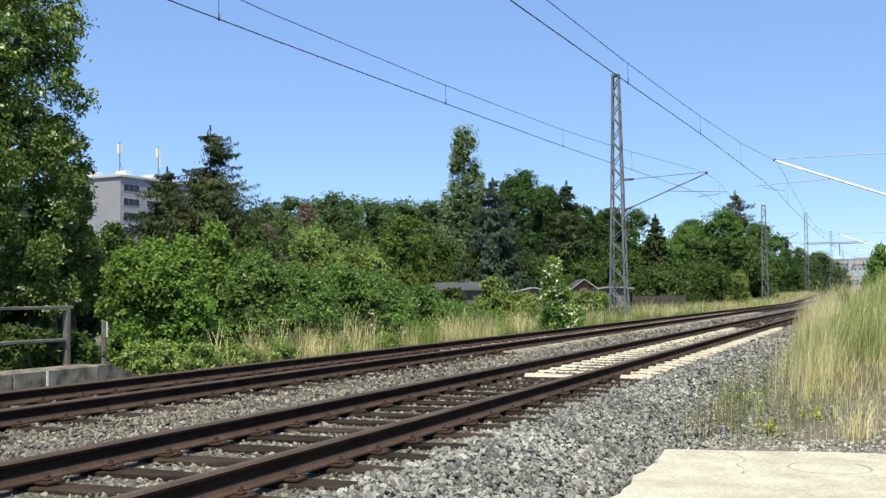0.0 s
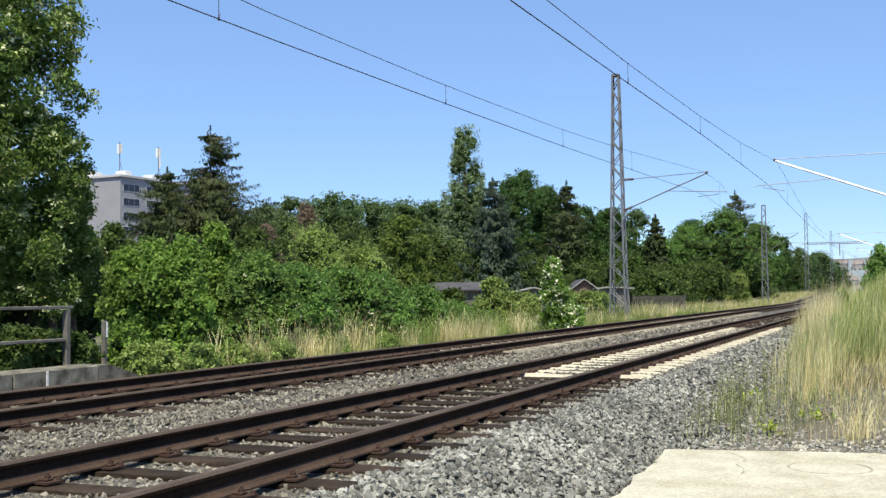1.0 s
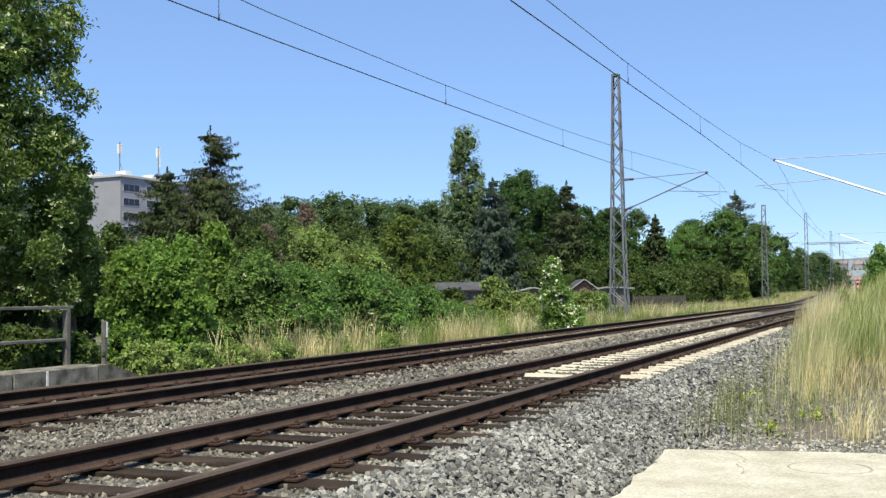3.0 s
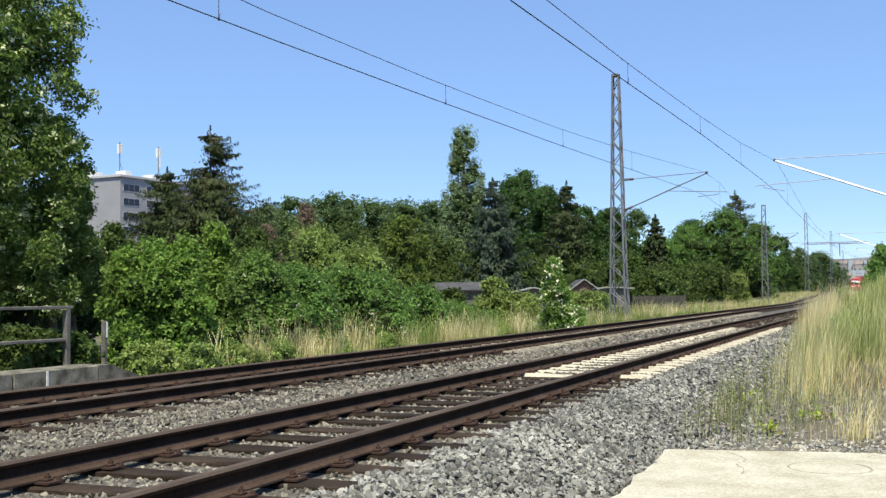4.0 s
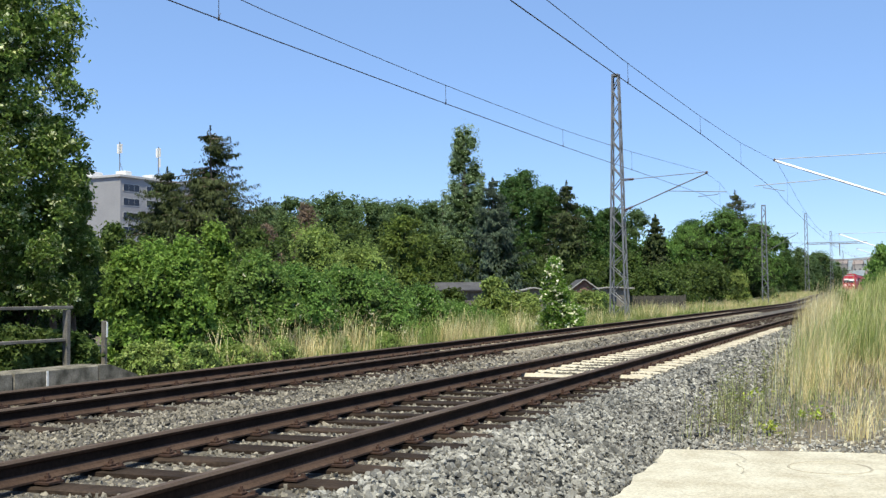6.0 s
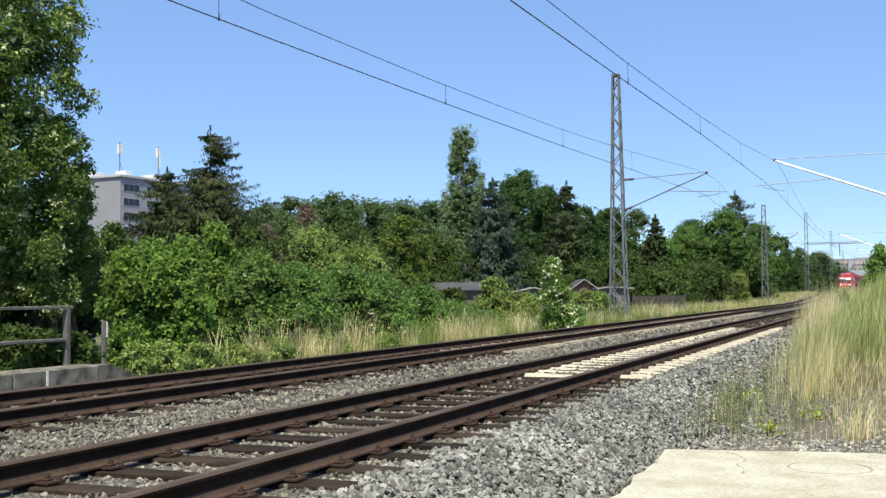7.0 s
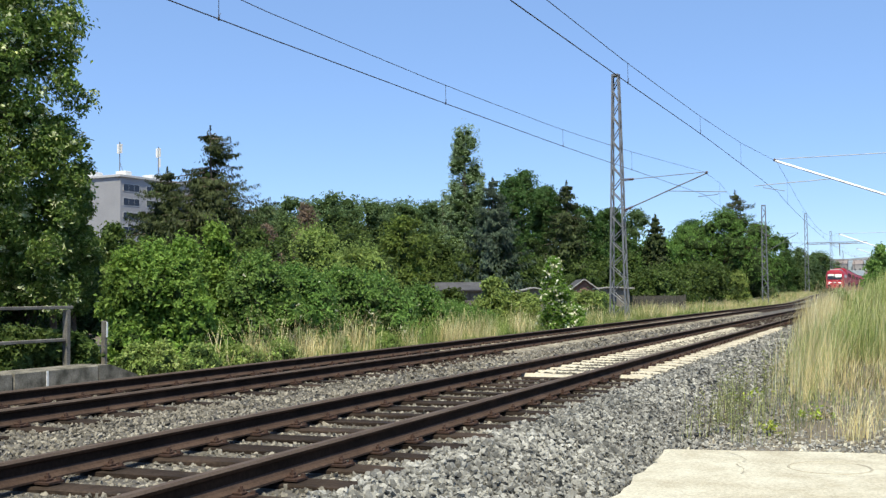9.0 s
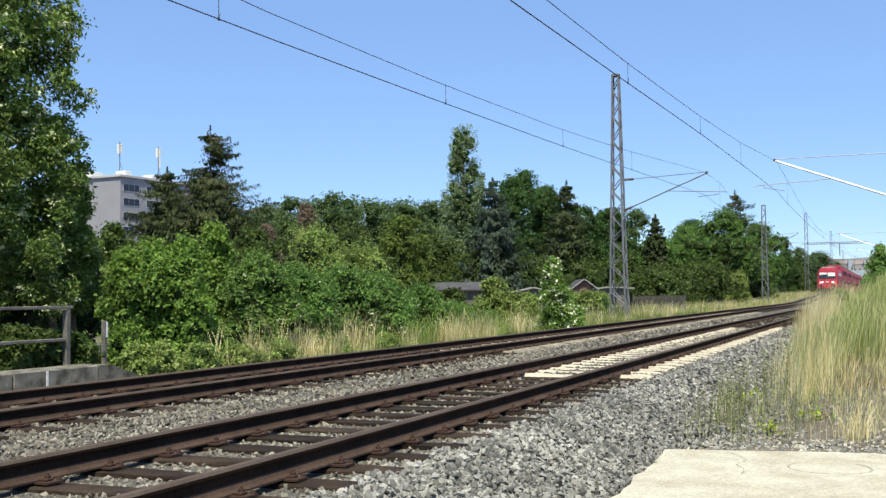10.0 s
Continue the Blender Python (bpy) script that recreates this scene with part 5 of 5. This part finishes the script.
grass("verge_straw", verge_spots, L_straw, 0.95, 0.009, 26, "clumps of dry straw-coloured grass along the far track", heads=0.3, head_mat=L_straw, lean=0.5, spread=0.11)
grass("verge_grass", spots_in(-12.0, -10.8, 14.2, 70, 1100, lambda x, y: np.abs(y - 37.3) > 1.0), L_lush, 0.33, 0.012, 12, "green grass along the far track", lean=0.5)
grass("verge_weeds", spots_in(-13.0, -11.2, 20, 60, 900, lambda x, y: np.abs(y - 37.3) > 1.2), L_lush, 0.8, 0.011, 9, "grey-green weeds between dry grass along the far track", lean=0.5)
grass("meadow_grass", spots_in(-22, -11.5, 36, 120, 1400), L_lush, 0.5, 0.03, 8, "pale green rough grass behind the far track", spread=0.3)
grass("meadow_pale", spots_in(-14.5, -10.9, 58, 180, 520), L_straw, 0.8, 0.03, 8, "pale dry grass patches along the far track", spread=0.3)
grass("meadow_straw", spots_in(-16, -10.9, 62, 190, 800), L_bank, 0.75, 0.035, 8, "pale dry grass along the far track", spread=0.3)


def leafy_weeds():
    """Slender stalks set with small grey-green leaves, and low broad-leaved plants between the grasses."""
    for x, y, h in ((-1.92, 12.1, 0.62), (-1.75, 12.5, 0.7), (-1.85, 13.2, 0.66), (-1.6, 12.2, 0.45), (-1.62, 13.0, 0.72), (-1.7, 13.9, 0.75), (-1.5, 14.6, 0.7), (-1.4, 15.4, 0.72), (-1.62, 15.9, 0.7)):
        t = thing("tall_weed", pose(x, y, float(ground_z(x, y)) - 0.02), "slender grey-green weed with small leaves in ballast", "weed")
        P = []
        for k in range(5):
            a, hh = rng.uniform(0, 6.28), h * rng.uniform(0.6, 1.1)
            foot = Vector((rng.normal(0, 0.05), rng.normal(0, 0.05), 0))
            tip = foot + Vector((math.cos(a) * 0.13 * hh, math.sin(a) * 0.13 * hh, hh))
            part("stem", tube(bmesh.new(), [foot, foot.lerp(tip, 0.5) + Vector((0, 0, 0.01)), tip], [0.0035, 0.003, 0.0015], 4), M_bark, t)
            for u in np.linspace(0.12, 1, 22):
                P.append(np.array(foot.lerp(tip, float(u))) + rng.normal(0, 0.018, 3))
        P = np.array(P)
        v, f = leaf_cards(P, np.tile([0, 0, 0.8], (len(P), 1)), 0.042, 0.32, U=rng.normal(0, 1, P.shape) + [0, 0, 0.5], spread=0.8)
        part_mesh("leaves", raw_mesh("leaves", v, f, L_weedy), None, t)
    for x, y, h in ((-1.22, 12.25, 0.16), (-0.82, 13.1, 0.2), (-1.75, 14.8, 0.3), (0.2, 13.5, 0.15)):
        t = thing("weed", pose(x, y, float(ground_z(x, y)) - 0.02), "small yellow-green broad-leaved weed in stony soil", "weed")
        n = 40
        P = np.stack([rng.normal(0, h * 0.45, n), rng.normal(0, h * 0.45, n), rng.uniform(0.02, h, n)], 1)
        v, f = leaf_cards(P, np.tile([0, 0, 1.0], (n, 1)), 0.07, 0.5, U=P * [1, 1, 0.3])
        part_mesh("leaves", raw_mesh("leaves", v, f, L_weed), None, t)
        for k in range(5):
            part("stem", tube(bmesh.new(), [(0, 0, 0), tuple(P[k])], 0.004, 4), M_bark, t)


leafy_weeds()


def rubble():
    """Stones and pale rubble in the soil beside the slab."""
    shapes = [stone_shape(s) for s in range(20, 26)]
    pieces = []
    n = 6400
    x = rng.uniform(-2.0, 2.6, n)
    y = 10.9 + rng.exponential(1.9, n) + (x + 2) * 0.12
    s = rng.uniform(0.015, 0.06, n) * rng.choice([1, 1.2, 1.7], n)
    z = ground_z(x, y) + s * 0.1
    for i in range(n):
        v, f = shapes[i % 6]
        a = rng.uniform(0, 6.28)
        c, q = math.cos(a), math.sin(a)
        V = np.stack([v[:, 0] * c - v[:, 1] * q, v[:, 0] * q + v[:, 1] * c, v[:, 2] * 0.7], 1) * s[i] + [x[i], y[i], z[i]]
        pieces.append((V, f))
    for name, m, sel in (("rubble", M_stone, slice(0, 4400)), ("dusty_rubble", M_concrete_dusty, slice(4400, 5700)), ("pale_rubble", M_slab, slice(5700, n))):
        v, f = merged(pieces[sel])
        tagged(new(name, raw_mesh(name, v, f, m)), "loose small stones in the soil beside the slab", "rubble", kind="stuff")


rubble()


def hill_top(x):
    return 28 + 6 * math.sin(x * 0.013 + 1) + 2 * math.sin(x * 0.05)


def far_town():
    """Low hill with pale houses beyond the end of the line, haze mixed into their colours."""
    xs, V, F = np.linspace(-260, 420, 60), [], []
    for i, x in enumerate(xs):
        top = hill_top(x)
        V += [(x, 900, -5), (x, 980, top), (x, 1400, top * 0.9)]
    for i in range(59):
        a, b = i * 3, i * 3 + 3
        F += [(a, b, b + 1, a + 1), (a + 1, b + 1, b + 2, a + 2)]
    tagged(new("backdrop", raw_mesh("backdrop", V, F, M_hill, True)), "low hill beyond the town, tinted blue-grey for haze", "hill", kind="structure")
    for k in range(36):
        x = -75 + (k % 12) * 13 + random.uniform(-4, 4)
        y = 902 + 26 * (k // 12) + random.uniform(-3, 3)
        h = random.uniform(5, 9)
        w = random.uniform(6, 9)
        t = thing("town_house", pose(x, y, -6 + (hill_top(x) + 5) * (y - 900) / 80, 0, 0, random.uniform(-12, 12)), "pale rendered town house with a tiled roof, colours greyed for haze", "house", "houses of the town")
        bm = bmesh.new()
        box(bm, -w / 2, w / 2, 0, 10, 0, h)
        part("wall", bm, M_houses, t)
        bm = bmesh.new()
        hull(bm, [[(-w / 2 - 0.4, -0.4, h + 0.01), (w / 2 + 0.4, -0.4, h + 0.01), (w / 2 + 0.4, 5, h + 3.6), (-w / 2 - 0.4, 5, h + 3.6)], [(-w / 2 - 0.4, 10.4, h + 0.01), (w / 2 + 0.4, 10.4, h + 0.01), (w / 2 + 0.4, 5.05, h + 3.6), (-w / 2 - 0.4, 5.05, h + 3.6)]])
        part("roof", bm, M_tiles, t)
        for fl in range(int(h // 3.2)):
            for c in range(2):
                bm = bmesh.new()
                x0 = -w / 4 - 0.5 + c * w / 2
                box(bm, x0, x0 + 1.1, -0.06, 0.03, 1.2 + fl * 3.1, 2.7 + fl * 3.1)
                part("window", bm, M_glass, t)


# ---- train ----
def hull(bm, stations):
    """Closed shell through rings of equal length."""
    rings = [[bm.verts.new(p) for p in s] for s in stations]
    k = len(rings[0])
    for a, b in zip(rings, rings[1:]):
        for i in range(k):
            bm.faces.new((a[i], a[(i + 1) % k], b[(i + 1) % k], b[i]))
    bm.faces.new(rings[0][::-1])
    bm.faces.new(rings[-1])
    bmesh.ops.recalc_face_normals(bm, faces=bm.faces)
    return bm


def section(y, w, z0, z1, zr, lean=0.0):
    """Half-rounded body ring at y: sides from z0 to z1, roof crown at zr."""
    h = w / 2
    return [(-h, y, z0), (h, y, z0), (h, y + lean * (z1 - z0) * 0.4, z0 + (z1 - z0) * 0.45), (h * 0.99, y + lean * (z1 - z0), z1), (h * 0.8, y + lean * (zr - z0) * 0.97, zr - 0.18), (h * 0.45, y + lean * (zr - z0), zr), (-h * 0.45, y + lean * (zr - z0), zr), (-h * 0.8, y + lean * (zr - z0) * 0.97, zr - 0.18), (-h * 0.99, y + lean * (z1 - z0), z1), (-h, y + lean * (z1 - z0) * 0.4, z0 + (z1 - z0) * 0.45)]


WHEELS = []


def bogie(parent, y, radius=0.55):
    bm = bmesh.new()
    for s in (-1, 1):
        box(bm, s * 1.0 - 0.1, s * 1.0 + 0.1, y - 1.9, y + 1.9, 0.45, 0.85, 0.05)
    box(bm, -0.9, 0.9, y - 0.4, y + 0.4, 0.45, 0.9, 0.05)
    part("bogie_frame", bm, M_black, parent)
    for dy in (-1.3, 1.3):
        bm = bmesh.new()
        for s in (-1, 1):
            bmesh.ops.create_cone(bm, segments=20, radius1=radius, radius2=radius, depth=0.13, cap_ends=True, matrix=Matrix.Translation((s * 0.75, 0, 0)) @ Matrix.Rotation(radians(90), 4, "Y"))
        tube(bm, [(-0.8, 0, 0), (0.8, 0, 0)], 0.09, 8)
        w = part("wheelset", bm, M_steel_rust, parent)
        w.matrix_local = pose(0, y + dy, radius)
        WHEELS.append((w, y + dy, radius))


def build_locomotive():
    t = thing("locomotive", pose(-8.62, 420, 0), "red electric locomotive with two lit headlights hauling coaches", "locomotive")
    bm = bmesh.new()
    hull(bm, [section(0.0, 2.72, 0.75, 2.3, 3.5, 0.28), section(0.35, 2.96, 0.75, 2.35, 3.72, 0.22), section(1.3, 2.98, 0.75, 3.1, 3.85, 0.0), section(17.6, 2.98, 0.75, 3.1, 3.85, 0.0), section(18.9, 2.8, 0.75, 3.0, 3.75, -0.22)])
    part("body", bm, M_red, t)
    bm = bmesh.new()
    v = [(-1.22, 0.36, 2.22), (1.22, 0.36, 2.22), (1.12, 0.66, 3.12), (-1.12, 0.66, 3.12)]
    fr = [bm.verts.new((x, y - 0.03, z)) for x, y, z in v]
    bk = [bm.verts.new((x, y + 0.25, z)) for x, y, z in v]
    bm.faces.new(fr)
    bm.faces.new(bk[::-1])
    for i in range(4):
        bm.faces.new((fr[i], bk[i], bk[(i + 1) % 4], fr[(i + 1) % 4]))
    bmesh.ops.recalc_face_normals(bm, faces=bm.faces)
    screen = part("windscreen", bm, M_glass, t, "dark split windscreen with a painted pale reflection")
    slope = Matrix.Translation((0, 0.30, 2.22)) @ Matrix.Rotation(radians(-18.4), 4, "X")
    # The white slab on the right pane imitates sky reflected in the glass
    for x0, x1, z0, z1, m, what, words in ((-1.16, -0.06, 0.62, 0.94, M_white, "destination_panel", "white destination display above the glass"), (0.06, 1.14, 0.36, 0.92, M_white, "pane_reflection", "white panel standing in for the sky's reflection in the glass"), (-0.035, 0.035, 0.0, 0.94, M_black, "centre_pillar", "")):
        bm = bmesh.new()
        box(bm, x0, x1, -0.05, 0.02, z0, z1, 0.012)
        bmesh.ops.transform(bm, matrix=slope, verts=bm.verts)
        part(what, bm, m, screen, words)
    bm = bmesh.new()
    box(bm, -0.2, 0.2, 0.03, 0.16, 1.55, 1.78, 0.02)
    part("front_emblem", bm, M_white, t, "small white emblem plate on the nose")
    for s in (-1, 1):
        bm = bmesh.new()
        for dx in (0.68, 0.9):
            tube(bm, [(s * dx, 0.02, 1.64), (s * dx, 0.3, 1.64)], 0.08, 10)
        part("headlight", bm, M_lamp, t, "glowing white twin headlight")
        bm = bmesh.new()
        tube(bm, [(s * 1.12, 0.02, 1.38), (s * 1.12, 0.3, 1.38)], 0.09, 10)
        part("marker_light", bm, M_white, t)
        bm = bmesh.new()
        tube(bm, [(s * 0.875, -0.62, 1.05), (s * 0.875, 0.1, 1.05)], 0.11, 8)
        tube(bm, [(s * 0.875, -0.66, 1.05), (s * 0.875, -0.60, 1.05)], 0.24, 10)
        part("buffer", bm, M_black, t)
    bm = bmesh.new()
    box(bm, -1.3, 1.3, -0.05, 18.8, 0.5, 0.74, 0.03)
    part("underframe", bm, M_black, t)
    bm = bmesh.new()
    box(bm, -1.2, 1.2, -0.25, -0.06, 0.2, 0.6, 0.04)
    part("snow_plough", bm, M_black, t)
    bm = bmesh.new()
    box(bm, -0.9, 0.9, 2.5, 16.5, 3.86, 4.02, 0.05)
    part("roof_equipment", bm, M_lightgrey, t)
    bm = bmesh.new()
    for s in (-0.5, 0.5):
        beam(bm, (s, 15.5, 4.0), (s, 14.0, 4.7), 0.05)
        beam(bm, (s, 14.0, 4.7), (s * 0.9, 15.4, 5.35), 0.04)
    beam(bm, (-0.9, 15.4, 5.38), (0.9, 15.4, 5.38), 0.06)
    part("pantograph", bm, M_steel_rust, t)
    for s in (-1, 1):
        for k in range(4):
            bm = bmesh.new()
            box(bm, s * 1.49 - 0.012, s * 1.49 + 0.012, 4 + k * 2.8, 6.2 + k * 2.8, 2.6, 3.05, 0.004)
            part("side_grille", bm, M_lightgrey, t)
    bogie(t, 4.2, 0.6)
    bogie(t, 14.7, 0.6)
    return t


def build_coach():
    t = thing("coach", pose(-8.62, 440, 0), "red double-deck passenger coach with dark window bands", "coach", "coaches of the train")
    L = 26.4
    bm = bmesh.new()
    hull(bm, [section(0.0, 2.6, 0.45, 3.3, 4.4), section(0.25, 2.8, 0.4, 3.4, 4.55), section(L - 0.25, 2.8, 0.4, 3.4, 4.55), section(L, 2.6, 0.45, 3.3, 4.4)])
    part("body", bm, M_red, t)
    bm = bmesh.new()
    box(bm, -0.9, 0.9, 0.6, L - 0.6, 4.53, 4.62, 0.03)
    part("roof", bm, M_roof, t)
    for s in (-1, 1):
        for z0 in (1.15, 2.95):
            for k in range(9):
                bm = bmesh.new()
                box(bm, s * 1.40 - 0.012, s * 1.40 + 0.012, 3.6 + k * 2.15, 5.3 + k * 2.15, z0, z0 + 0.75, 0.004)
                part("window", bm, M_tinted, t)
        for y0 in (1.2, L - 2.6):
            bm = bmesh.new()
            box(bm, s * 1.405 - 0.015, s * 1.405 + 0.015, y0, y0 + 1.4, 0.6, 2.6, 0.005)
            part("door", bm, M_red, t)
    bogie(t, 3.2, 0.46)
    bogie(t, L - 3.2, 0.46)
    return t


far_town()
loco = build_locomotive()
coach = build_coach()
n_wheels = len(WHEELS)
COACHES = [coach]
for k in range(4):
    c = copy_thing(coach, coach.matrix_world.copy())
    COACHES.append(c)


# ---- what moves ----
def train_y(t):
    return 173.8 + 24.4 * (10.0 - t)


def body_pose(y, length):
    za, zb = float(rise(y)), float(rise(y + length))
    xa, xb = float(bend(y)), float(bend(y + length))
    return pose(-8.62 + xa, y, za, math.degrees(math.atan2(zb - za, length)), 0, -math.degrees(math.atan2(xb - xa, length)))


def motions():
    times = [0.0, 0.1, 0.25] + [0.5 * k for k in range(1, 20)] + [9.75, 9.9, 10.0]
    walk(loco, [(t, body_pose(train_y(t), 18.9)) for t in times])
    for k, c in enumerate(COACHES):
        walk(c, [(t, body_pose(train_y(t) + 19.8 + 27.0 * k, 26.4)) for t in times])
    for w, y, r in WHEELS[:4]:
        turn = math.degrees(24.4 / 30 / r)
        walk(w, [(i / 30, pose(0, y, r, (i * turn) % 360)) for i in range(301)])
    for c in COACHES:
        for w, (_, y, r) in zip([q for q in c.children if q.name.startswith("wheelset")], WHEELS[4:]):
            turn = math.degrees(24.4 / 30 / r)
            walk(w, [(i / 30, pose(0, y, r, (i * turn) % 360)) for i in range(301)])
    for t, amount, period in SWAY:
        base = t.matrix_world.copy()
        rows = []
        for k in range(41):
            s = k * 0.25
            a = amount * (math.sin(6.2832 * s / period) + 0.5 * math.sin(6.2832 * s / (period * 1.7) + 1))
            b = amount * 0.6 * math.sin(6.2832 * s / (period * 0.8) + 2)
            rows.append((s, base @ pose(0, 0, 0, b, a)))
        walk(t, rows)


motions()
